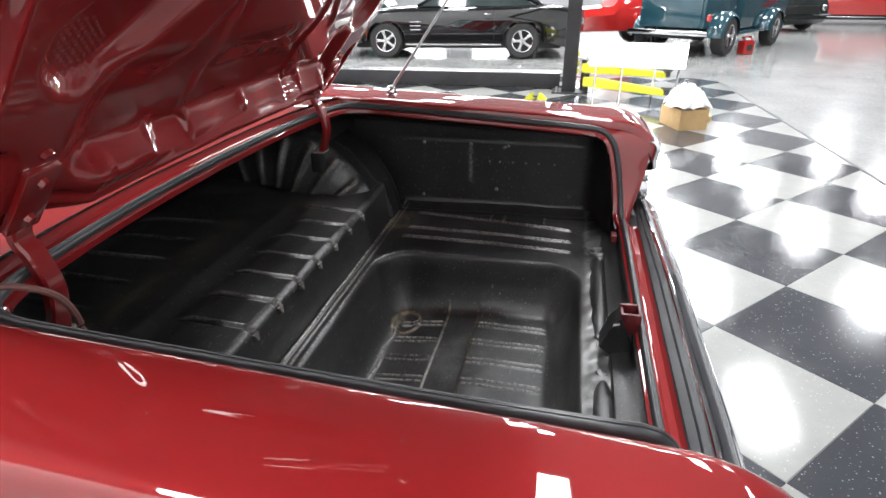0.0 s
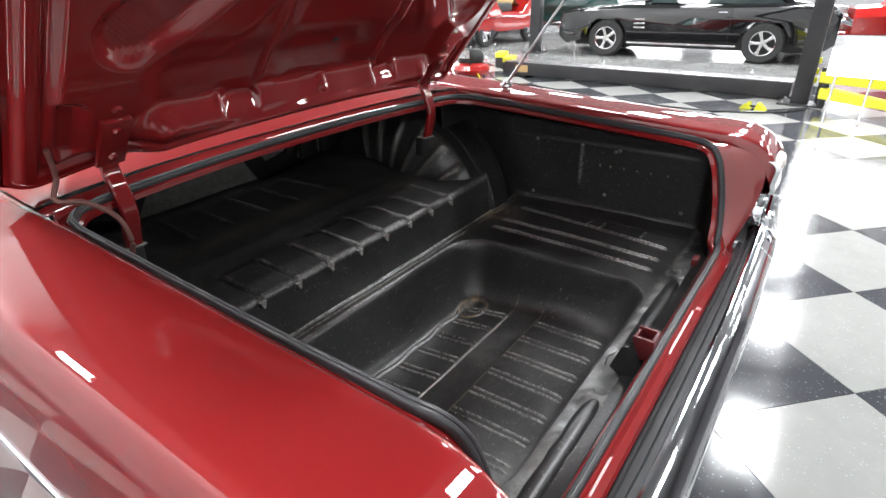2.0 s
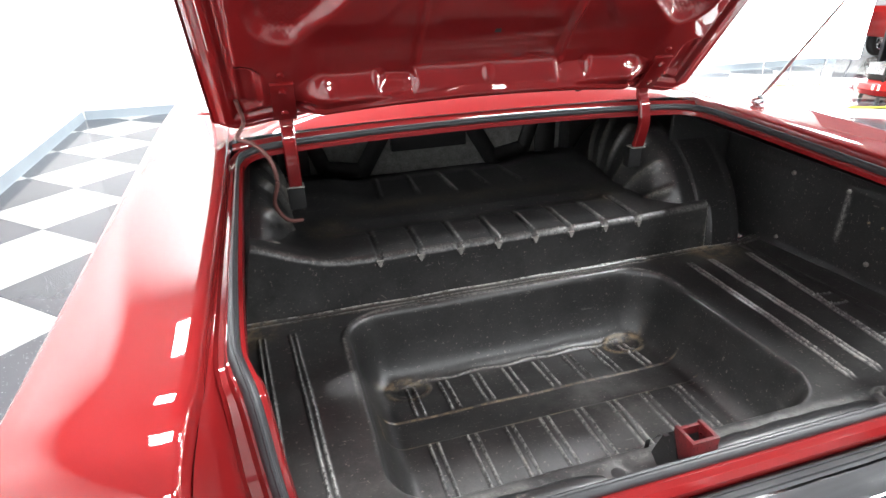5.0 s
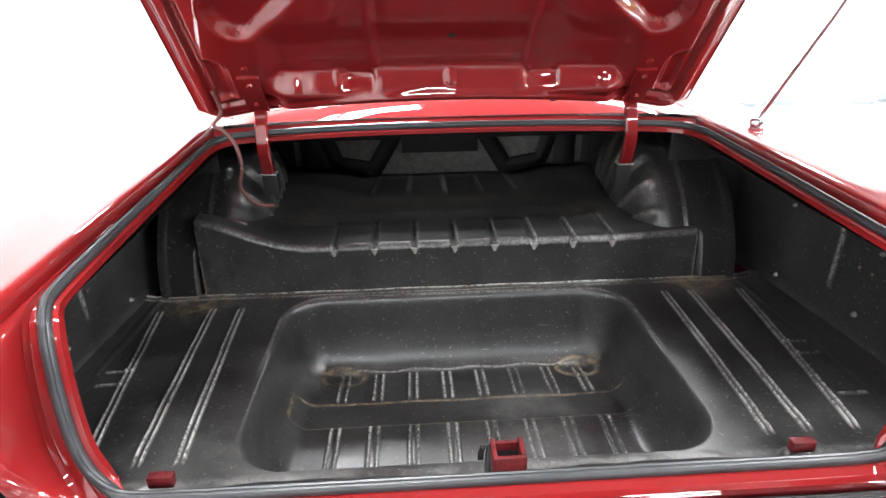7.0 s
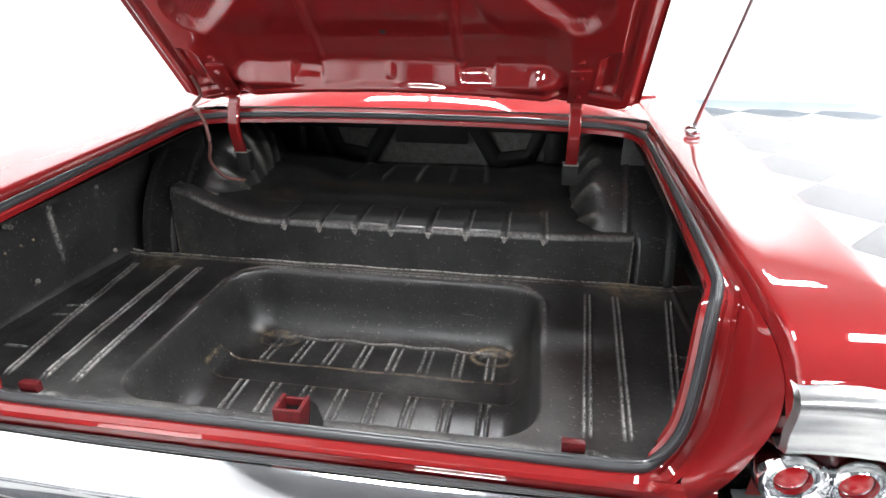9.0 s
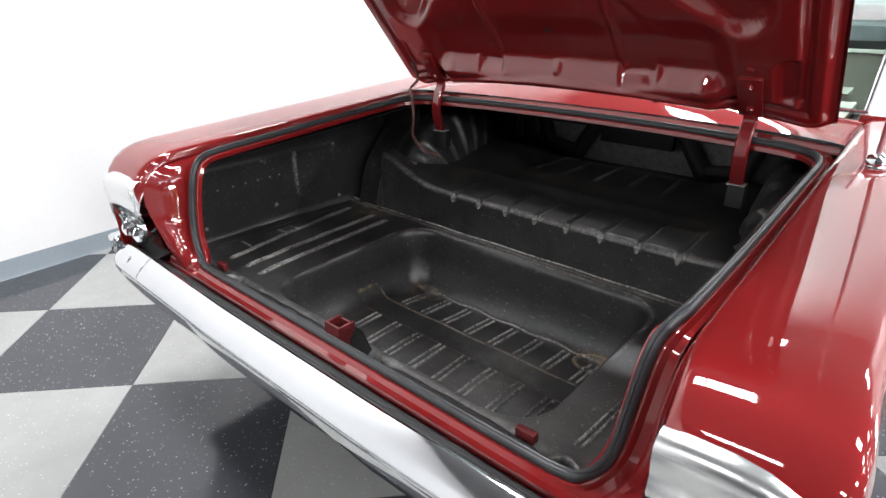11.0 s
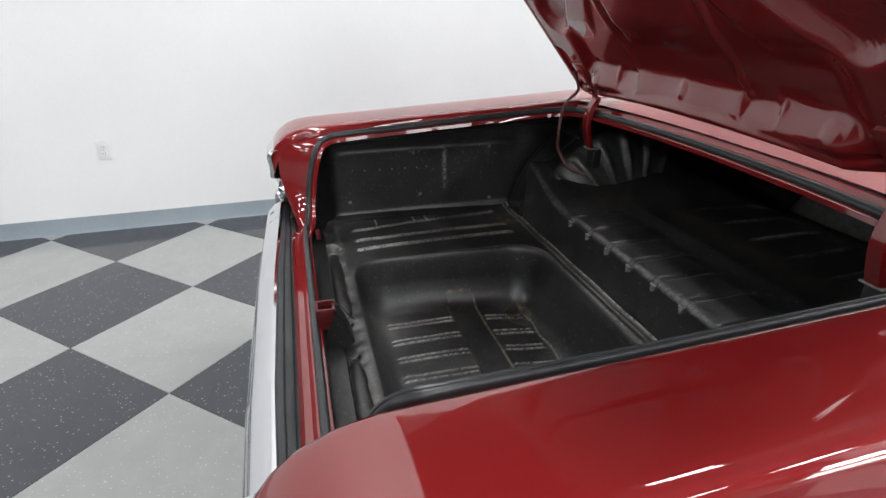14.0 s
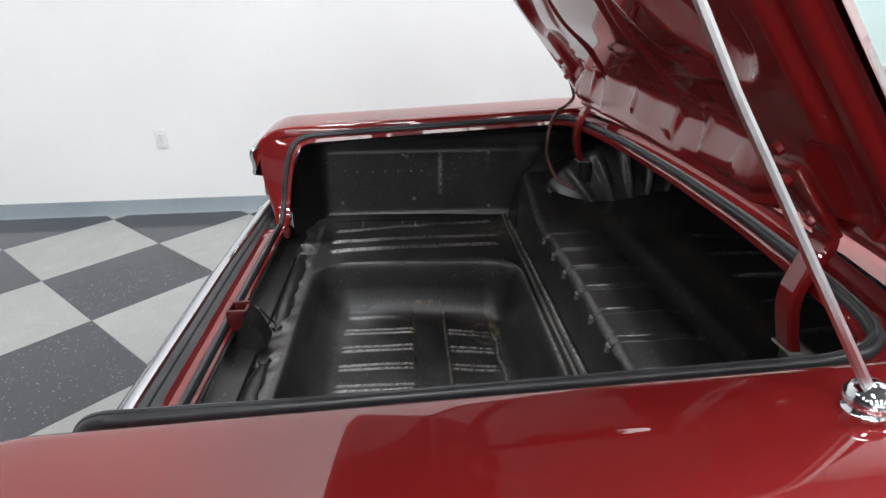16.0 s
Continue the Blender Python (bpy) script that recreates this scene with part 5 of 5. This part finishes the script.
# teal pickup: tail towards the car
def pickup(at):
    o = thing("pickup_truck", "glossy teal classic pickup truck with round fenders", "truck", at)
    part("bed", box(-0.66, 0.0, 0.52, 0.66, 1.55, 1.15, 0.04), TEAL_PAINT, o, "teal load bed")
    part("tailgate", box(-0.60, -0.035, 0.56, 0.60, 0.01, 1.10, 0.015), TEAL_PAINT, o, "teal tailgate")
    part("rear_bumper", box(-0.80, -0.16, 0.40, 0.80, -0.08, 0.50, 0.02), CHROME, o, "chrome rear bumper")
    part("cab", loft([[(-0.74, y, 0.45), (0.74, y, 0.45), (0.78, y, 1.05), (0.62, y, z), (-0.62, y, z), (-0.78, y, 1.05)] for y, z in ((1.60, 1.55), (1.75, 1.68), (2.6, 1.68), (2.95, 1.15), (4.2, 1.05), (4.35, 0.9))], True, True), TEAL_PAINT, o, "teal cab and bonnet")
    part("chassis", box(-0.5, -0.05, 0.34, 0.5, 4.2, 0.46, 0.02), MATT_BLACK, o)
    for s in (-1, 1):
        for y in (0.72, 3.40):
            part("fender", loft([[(s * x, y - (0.50 + g) * math.cos(a), 0.36 + (0.44 + g) * math.sin(a)) for x, g in ((0.64, 0.03), (0.78, 0.03), (0.90, -0.01), (0.94, -0.07))] for a in (math.pi * k / 14 for k in range(15))]), TEAL_PAINT, o, "round teal fender")
            w = thing("wheel", "", "")
            w.parent = o
            tagged(w, "chrome wheel with a black tyre")
            w.matrix_basis = Matrix.Translation((s * 0.80, y, 0.36))
            five_spoke(w, 0.36, 0.24, 0.22)
        part("tail_lamp", box(min(s * 0.70, s * 0.78), -0.02, 0.66, max(s * 0.70, s * 0.78), 0.03, 0.78, 0.02), LENS_RED, o, "red tail lamp")
    part("running_board", box(-0.90, 1.25, 0.36, 0.90, 2.85, 0.42, 0.02), TEAL_PAINT, o)
    return o


pickup(heading(11.35, -1.62, 0.84, -0.54))


# small red three-wheeled utility car in the side bay
def microcar(at):
    o = thing("red_microcar", "small open red utility car with dark cushions", "car", at)
    part("body", loft([[(-0.62, y, a), (-0.66, y, (a + b) / 2), (-0.60, y, b), (0.60, y, b), (0.66, y, (a + b) / 2), (0.62, y, a)] for y, a, b in ((-1.25, 0.50, 0.78), (-1.15, 0.36, 0.88), (-0.5, 0.32, 0.92), (-0.3, 0.30, 0.70), (0.5, 0.30, 0.68), (0.8, 0.32, 0.92), (1.1, 0.36, 0.90), (1.3, 0.45, 0.74))], True, True), BRIGHT_RED, o, "red body")
    part("belt_trim", box(-0.675, -1.1, 0.60, 0.675, 1.1, 0.615, 0.004), CHROME, o)
    part("cushion", box(-0.5, -0.35, 0.70, 0.5, 0.25, 0.88, 0.05), DARK_CABIN, o, "dark cushion")
    part("folded_cover", loft([[(-0.4 + 0.1 * k, 0.2 + 0.06 * math.sin(k), 0.75), (-0.4 + 0.1 * k, 0.45, 0.95 + 0.03 * math.sin(2 * k)), (-0.4 + 0.1 * k, 0.7, 0.80)] for k in range(9)]), CARD, o)
    part("windscreen_post", tube([(-0.5, 0.75, 0.9), (-0.48, 0.6, 1.35)], 0.02, 8), CHROME, o)
    for s, y in ((-0.56, -0.85), (0.56, -0.85), (-0.56, 0.85), (0.56, 0.85)):
        w = thing("wheel", "", "")
        w.parent = o
        tagged(w, "small steel wheel with a black tyre")
        w.matrix_basis = Matrix.Translation((s, y, 0.28))
        five_spoke(w, 0.28, 0.14, 0.16)
    return o


microcar(heading(11.2, 7.1, 1.0, -0.12))


# red open hot-rod frame behind the lift
def hot_rod(at):
    o = thing("red_hot_rod", "red open hot rod with chrome engine parts", "car", at)
    part("body", loft([[(-0.5, y, 0.36), (-0.56, y, b * 0.8), (-0.46, y, b), (0.46, y, b), (0.56, y, b * 0.8), (0.5, y, 0.36)] for y, b in ((-0.9, 0.9), (-0.8, 1.05), (0.3, 1.05), (0.45, 0.85), (1.1, 0.8))], True, True), BRIGHT_RED, o, "red body")
    part("frame_rail", tube([(-0.35, -0.9, 0.36), (-0.35, 2.0, 0.36), (0.35, 2.0, 0.36), (0.35, -0.9, 0.36)], 0.04, 8), BRIGHT_RED, o)
    part("engine", box(-0.25, 1.15, 0.42, 0.25, 1.8, 0.85, 0.05), STEEL, o, "chrome engine block")
    for k in range(4):
        for s in (-1, 1):
            part("exhaust_pipe", tube(smooth_path([(s * 0.25, 1.2 + 0.15 * k, 0.7), (s * 0.45, 1.2 + 0.15 * k, 0.66), (s * 0.5, 0.9, 0.45)], 4), 0.022, 8), CHROME, o)
    for s, y in ((-0.7, -0.5), (0.7, -0.5), (-0.65, 1.9), (0.65, 1.9)):
        w = thing("wheel", "", "")
        w.parent = o
        tagged(w, "chrome wheel with a black tyre")
        w.matrix_basis = Matrix.Translation((s, y, 0.33))
        five_spoke(w, 0.33, 0.2, 0.2)
    return o


hot_rod(heading(13.6, -0.9, -0.3, 1.0))


# ---- car lift ----
def lift_post(x, y, label, rack=False, turn=0.0):
    o = thing("lift_post", label, "car lift", pose(x, y, 0, 0, 0, turn))
    part("base_plate", box(-0.22, -0.18, 0, 0.22, 0.18, 0.018, 0.004), LIFT_BLACK, o)
    bm = bmesh.new()
    for a in ((-0.09, -0.10, 0.018, -0.075, 0.10, 3.4), (-0.075, -0.10, 0.018, 0.09, -0.085, 3.4), (-0.075, 0.085, 0.018, 0.09, 0.10, 3.4), (0.06, -0.085, 0.018, 0.09, -0.05, 3.4), (0.06, 0.05, 0.018, 0.09, 0.085, 3.4)):
        box(*a, 0.003, bm)
    part("column", bm, LIFT_BLACK, o, "black enamelled steel column")
    for sx in (-0.16, 0.16):
        for sy in (-0.13, 0.13):
            part("anchor_bolt", lathe([(0, 0.05), (0.012, 0.05), (0.014, 0.04), (0.022, 0.036), (0.022, 0.018)], 6), STEEL, o, at=Matrix.Translation((sx, sy, 0)))
    if rack:
        bm = bmesh.new()
        for k in range(28):
            box(-0.16, -0.03, 0.1 + 0.1 * k, -0.09, 0.03, 0.15 + 0.1 * k, 0.004, bm)
        part("lock_rack", bm, LIFT_BLACK, o, "toothed lock rack")
    return o


post = lift_post(6.85, 0.20, "black lift post with yellow safety marks", turn=90)
for z in (0.24, 0.34, 0.46):
    part("safety_mark", box(-0.115, -0.105, z, -0.085, -0.03, z + 0.06, 0.004), YELLOW, post, "yellow safety mark")
lift_post(10.0, 5.25, "black lift post beside the green saloon")
lift_post(9.35, 6.75, "black lift post with a toothed rack", rack=True, turn=180)


def lift_beam():
    o = thing("lift_beam", "low black steel beam lying on the tiles", "car lift", pose(7.12, 2.28, 0, 0, 0, 1.0))
    bm = box(-0.17, -1.95, 0.03, 0.17, 1.95, 0.215, 0.012)
    part("beam", bm, LIFT_BLACK, o, "black box beam")
    part("top_plate", box(-0.15, -1.95, 0.215, 0.15, 1.95, 0.223, 0.003), STEEL, o, "worn bright top plate")
    for y in (-1.7, 1.7):
        part("foot", box(-0.15, y - 0.1, 0.0, 0.15, y + 0.1, 0.03, 0.004), LIFT_BLACK, o)
    part("label_plate", box(-0.176, 1.55, 0.08, -0.170, 1.75, 0.18), CARD, o, "worn paper label")
    return o


lift_beam()


def lift_arm(x0, y0, x1, y1, z, label):
    o = thing("yellow_lift_beam", label, "car lift")
    d = Vector((x1 - x0, y1 - y0, 0)).normalized()
    n = Vector((-d.y, d.x, 0))
    rings = []
    for k, (hw, h) in enumerate(((0.08, 0.058), (0.065, 0.045), (0.05, 0.030))):
        p = Vector((x0, y0, z)).lerp(Vector((x1, y1, z)), k / 2)
        rings.append([p + n * hw + Vector((0, 0, h)), p - n * hw + Vector((0, 0, h)), p - n * hw - Vector((0, 0, h)), p + n * hw - Vector((0, 0, h))])
    bm = loft(rings, True, True)
    bmesh.ops.bevel(bm, geom=bm.edges[:], offset=0.008, segments=2, affect="EDGES")
    part("arm", bm, YELLOW, o, "yellow steel arm")
    part("pad", lathe([(0, 0.07), (0.06, 0.07), (0.065, 0.05), (0.04, 0.04), (0.04, -0.02)], 18), RUBBER, o, "rubber pad", Matrix.Translation((x1, y1, z)))
    part("pivot_stand", tube([(x0, y0, 0.0), (x0, y0, z + 0.1)], 0.035, 10), LIFT_BLACK, o)
    return o


lift_arm(6.80, 0.02, 6.25, -0.95, 0.33, "yellow swing beam of the lift")
lift_arm(6.70, -0.02, 5.95, -0.92, 0.17, "lower yellow swing beam of the lift")
for x, y in ((7.30, 4.35), (7.75, 4.75)):
    o = thing("lift_pad", "yellow lift pad on a low stand", "lift pad", pose(x, y, 0, 0, 0, 20))
    part("stand", box(-0.14, -0.09, 0, 0.14, 0.09, 0.17, 0.02), LIFT_BLACK, o)
    part("pad", box(-0.17, -0.09, 0.17, 0.17, 0.09, 0.25, 0.02), YELLOW, o, "yellow pad")
o = thing("wheel_chock", "pair of bright yellow wheel chocks on the tiles", "wheel chock", pose(6.25, 0.60, 0, 0, 0, 80) @ Matrix.Scale(0.62, 4))
for s in (-1, 1):
    part("wedge", loft([[(s * 0.04, -0.08, 0), (s * 0.22, -0.08, 0), (s * 0.18, -0.08, 0.05), (s * 0.08, -0.08, 0.13)], [(s * 0.04, 0.08, 0), (s * 0.22, 0.08, 0), (s * 0.18, 0.08, 0.05), (s * 0.08, 0.08, 0.13)]], True, True), YELLOW, o)
part("rope", tube([(-0.06, 0, 0.05), (0.06, 0, 0.05)], 0.02, 6), MATT_BLACK, o)


# ---- lamps on stands ----
def softbox(at, w, h, z, label):
    """A bright flat lamp panel on four thin legs, facing -y of its own frame."""
    o = thing("softbox", label, "studio light", at)
    part("case", box(-w / 2, 0.0, z, w / 2, 0.08, z + h, 0.01), PLATE_WHITE, o, "white case")
    bm = bmesh.new()
    bm.faces.new([bm.verts.new(p) for p in ((-w / 2 + 0.01, -0.004, z + 0.01), (w / 2 - 0.01, -0.004, z + 0.01), (w / 2 - 0.01, -0.004, z + h - 0.01), (-w / 2 + 0.01, -0.004, z + h - 0.01))])
    part("diffuser", bm, SOFTBOX, o, "glowing diffuser")
    for x in (-w * 0.42, -w * 0.14, w * 0.2, w * 0.44):
        part("leg", tube([(x, 0.04 + 0.16 * (1 if x > 0 else -0.6), 0), (x, 0.04, z + 0.02)], 0.012, 8), CHROME, o, "thin bright leg")
    return o


softbox(pose(5.92, -0.55, 0, 0, 0, -95), 1.07, 0.27, 0.45, "bright white lamp panel on thin legs")
softbox(pose(7.3, 6.45, 0, 0, 0, -38), 1.35, 0.85, 0.25, "large bright white lamp panel beside the white wall")

# ---- box and sheet ----
crate = thing("cardboard_box", "open brown cardboard box on the tiles", "box", pose(5.02, -0.99, 0, 0, 0, 20))
for a in ((-0.20, -0.15, 0.004, -0.194, 0.15, 0.20), (0.194, -0.15, 0.004, 0.20, 0.15, 0.20), (-0.194, -0.15, 0.004, 0.194, -0.144, 0.20), (-0.194, 0.144, 0.004, 0.194, 0.15, 0.20)):
    part("side", box(*a, 0.001), CARD, crate)
part("bottom", box(-0.20, -0.15, 0, 0.20, 0.15, 0.004), CARD, crate)


def sheet():
    us, vs = np.linspace(0, 1, 60), np.linspace(0, 1, 40)

    def h(U, V):
        a = U * 2 * np.pi
        wob = 0.035 * np.sin(3 * a + 1) + 0.02 * np.sin(7 * a + 9 * V) + 0.012 * np.sin(13 * a - 5 * V)
        R = (0.03 + 0.22 * V) + wob * V
        fold = 0.05 * np.abs(np.sin(2.5 * a + 5 * V)) + 0.03 * np.abs(np.sin(6 * a - 9 * V))
        Z = 0.36 - 0.16 * V ** 2 + fold * (1 - 0.5 * V) - 0.10 * step(0.6, 1.0, V) * np.clip(np.sin(a + 2.2), 0, 1)
        Z = np.maximum(Z, 0.10)
        return R * 0.95 * np.cos(a), R * 0.85 * np.sin(a), Z
    return grid_mesh(us, vs, h, "plastic_sheet", PLASTIC_WRAP)


wrap = tagged(new("plastic_sheet", sheet()), "crumpled white plastic sheet lying on the cardboard box", "plastic sheet")
wrap.matrix_basis = pose(5.0, -0.98, 0.0, 0, 0, 20)
tape = thing("tape_roll", "roll of brown tape on the tiles", "tape", pose(5.30, -1.22, 0))
part("roll", lathe([(0.06, 0.0), (0.10, 0.0), (0.10, 0.06), (0.06, 0.06), (0.06, 0.0)], 28), CARD, tape)

# ---- jerry can ----
can = thing("jerry_can", "small bright red fuel can on the concrete", "fuel can", pose(11.9, -3.22, 0, 0, 0, 30))
part("tank", box(-0.09, -0.13, 0, 0.09, 0.13, 0.26, 0.03), BRIGHT_RED, can)
part("handle", tube(smooth_path([(0, -0.10, 0.25), (0, -0.08, 0.32), (0, 0.08, 0.32), (0, 0.10, 0.25)], 5), 0.015, 8), BRIGHT_RED, can)
part("label_patch", box(-0.094, -0.07, 0.07, -0.089, 0.07, 0.19), MATT_BLACK, can, "dark label patch")
part("spout", tube([(0, 0.06, 0.25), (0, 0.12, 0.33)], 0.018, 8), MATT_BLACK, can)

# ---- air compressor and hoses ----
comp = thing("air_compressor", "red pancake air compressor with a dark motor", "compressor", pose(6.45, 4.55, 0, 0, 0, 30))
part("tank", lathe([(0, 0.05), (0.20, 0.05), (0.27, 0.08), (0.295, 0.14), (0.27, 0.20), (0.20, 0.23), (0, 0.235)], 36), BRIGHT_RED, comp, "red flat tank")
part("motor", loft([[(0.15 * math.cos(a) * k, 0.19 * math.sin(a) * k, z) for a in (2 * math.pi * j / 20 for j in range(20))] for k, z in ((1.0, 0.235), (1.05, 0.28), (1.0, 0.36), (0.7, 0.42), (0.2, 0.43))], True, True), MATT_BLACK, comp, "black motor shroud")
part("cover", loft([[(0.16 * math.cos(a), 0.20 * math.sin(a), 0.30 + 0.14 * math.sin(b)) for a in (math.pi * j / 12 for j in range(13))] for b in (0.0, 0.5, 1.0)]), STEEL, comp)
part("handle", tube(smooth_path([(-0.2, 0, 0.22), (-0.18, 0, 0.42), (0.18, 0, 0.42), (0.2, 0, 0.22)], 5), 0.014, 8), MATT_BLACK, comp)
part("gauge", lathe([(0, 0.02), (0.035, 0.02), (0.038, 0.0)], 16, axis="y"), CHROME, comp, at=Matrix.Translation((0.05, -0.24, 0.28)))
for a in range(4):
    part("foot", lathe([(0, 0), (0.025, 0), (0.02, 0.06), (0, 0.06)], 10), RUBBER, comp, at=Matrix.Translation((0.2 * math.cos(a * 1.57), 0.2 * math.sin(a * 1.57), 0)))
hose_points = [(6.30, 4.40, 0.20), (6.25, 4.25, 0.02), (6.0, 4.15, 0.012), (5.55, 4.35, 0.012), (5.35, 4.75, 0.012), (5.6, 5.05, 0.012), (6.05, 4.95, 0.014), (6.2, 5.2, 0.012), (5.7, 5.6, 0.012), (6.1, 5.75, 0.012), (6.7, 5.6, 0.012)]
tagged(part("air_hose", tube(smooth_path(hose_points, 8), 0.009, 8), YELLOW, None, "coiled bright yellow air hose on the tiles"), category="hose")
tagged(part("red_hose", tube(smooth_path([(6.35, 4.75, 0.14), (6.5, 4.95, 0.02), (6.75, 5.15, 0.012), (7.1, 5.2, 0.012), (7.5, 5.35, 0.012)], 8), 0.012, 8), BRIGHT_RED, None, "red air hose lying on the tiles"), category="hose")
tagged(part("power_cable", tube(smooth_path([(6.5, 4.25, 0.10), (6.4, 4.0, 0.01), (6.25, 3.2, 0.008), (5.95, 2.3, 0.008), (5.85, 1.6, 0.008), (5.85, 1.0, 0.008), (6.1, 0.4, 0.008), (6.5, 0.1, 0.008)], 8), 0.008, 8), MATT_BLACK, None, "black power cable across the tiles"), category="cable")

# ---- bright windows in the far wall ----
for k, yc in enumerate((9.9, 6.2, 2.1, -2.0, -6.1)):
    w = thing("window_%d" % (k + 1), "wide bright daylight window in the far wall", "window", ROOM @ pose(X1, yc, 2.1), kind="structure")
    part("window_frame", box(-0.03, -1.50, -0.75, -0.005, 1.50, 0.75, 0.01), PLATE_WHITE, w)
    for j in range(3):
        bm = bmesh.new()
        y0, y1 = -1.44 + 0.97 * j, -1.44 + 0.97 * j + 0.94
        bm.faces.new([bm.verts.new(p) for p in ((-0.034, y0, -0.69), (-0.034, y1, -0.69), (-0.034, y1, 0.69), (-0.034, y0, 0.69))])
        part("pane", bm, DAYLIGHT, w, "bright pane")

# ---- floor tiles ----
D = 0.863
TX, TY = -0.662, -0.572


def clipped(poly, inside, cut):
    out = []
    for a, b in zip(poly, poly[1:] + poly[:1]):
        if inside(a):
            out.append(a)
        if inside(a) != inside(b):
            out.append(cut(a, b))
    return out


def clip_axis(poly, axis, value, keep):
    inside = (lambda p: p[axis] >= value) if keep > 0 else (lambda p: p[axis] <= value)

    def cut(a, b):
        f = (value - a[axis]) / (b[axis] - a[axis])
        return (a[0] + f * (b[0] - a[0]), a[1] + f * (b[1] - a[1]))
    return clipped(poly, inside, cut)


def tile_mesh(poly, mat):
    bm = bmesh.new()
    n = len(poly)
    cx, cy = sum(p[0] for p in poly) / n, sum(p[1] for p in poly) / n
    low = [bm.verts.new((x, y, -0.004)) for x, y in poly]
    top = [bm.verts.new((cx + (x - cx) * 0.9965, cy + (y - cy) * 0.9965, -0.0002)) for x, y in poly]
    bm.faces.new(top)
    for i in range(n):
        bm.faces.new((low[i], low[(i + 1) % n], top[(i + 1) % n], top[i]))
    return finish(bm, mat, "vinyl_tile", False)


H = D / 2 - 0.0009
WHOLE = [(H, 0), (0, H), (-H, 0), (0, -H)]
shared = {m: tile_mesh(WHOLE, m) for m in (TILE_DARK, TILE_LIGHT)}
for i in range(-6, 26):
    for j in range(-6, 20):
        if (i + j) % 2 == 0:
            continue
        cx, cy = TX + i * D / 2, TY + j * D / 2
        mat = TILE_DARK if i % 2 == 0 else TILE_LIGHT
        poly = [(x + cx, y + cy) for x, y in WHOLE]
        for axis, value, keep in ((0, X0 + 0.001, 1), (0, TILE_END, -1), (1, TILE_EDGE, 1), (1, Y1 - 0.001, -1)):
            poly = clip_axis(poly, axis, value, keep) if len(poly) > 2 else poly
        if len(poly) < 3:
            continue
        poly = [(x - cx, y - cy) for x, y in poly]
        area = abs(sum(a[0] * b[1] - b[0] * a[1] for a, b in zip(poly, poly[1:] + poly[:1]))) / 2
        if area < 0.002:
            continue
        whole = area > 2 * H * H * 0.999
        ob = new("tile", shared[mat] if whole else tile_mesh(poly, mat))
        ob.parent = floor
        ob.matrix_parent_inverse = floor.matrix_basis.inverted()
        ob.matrix_basis = ROOM @ Matrix.Translation((cx, cy, 0))
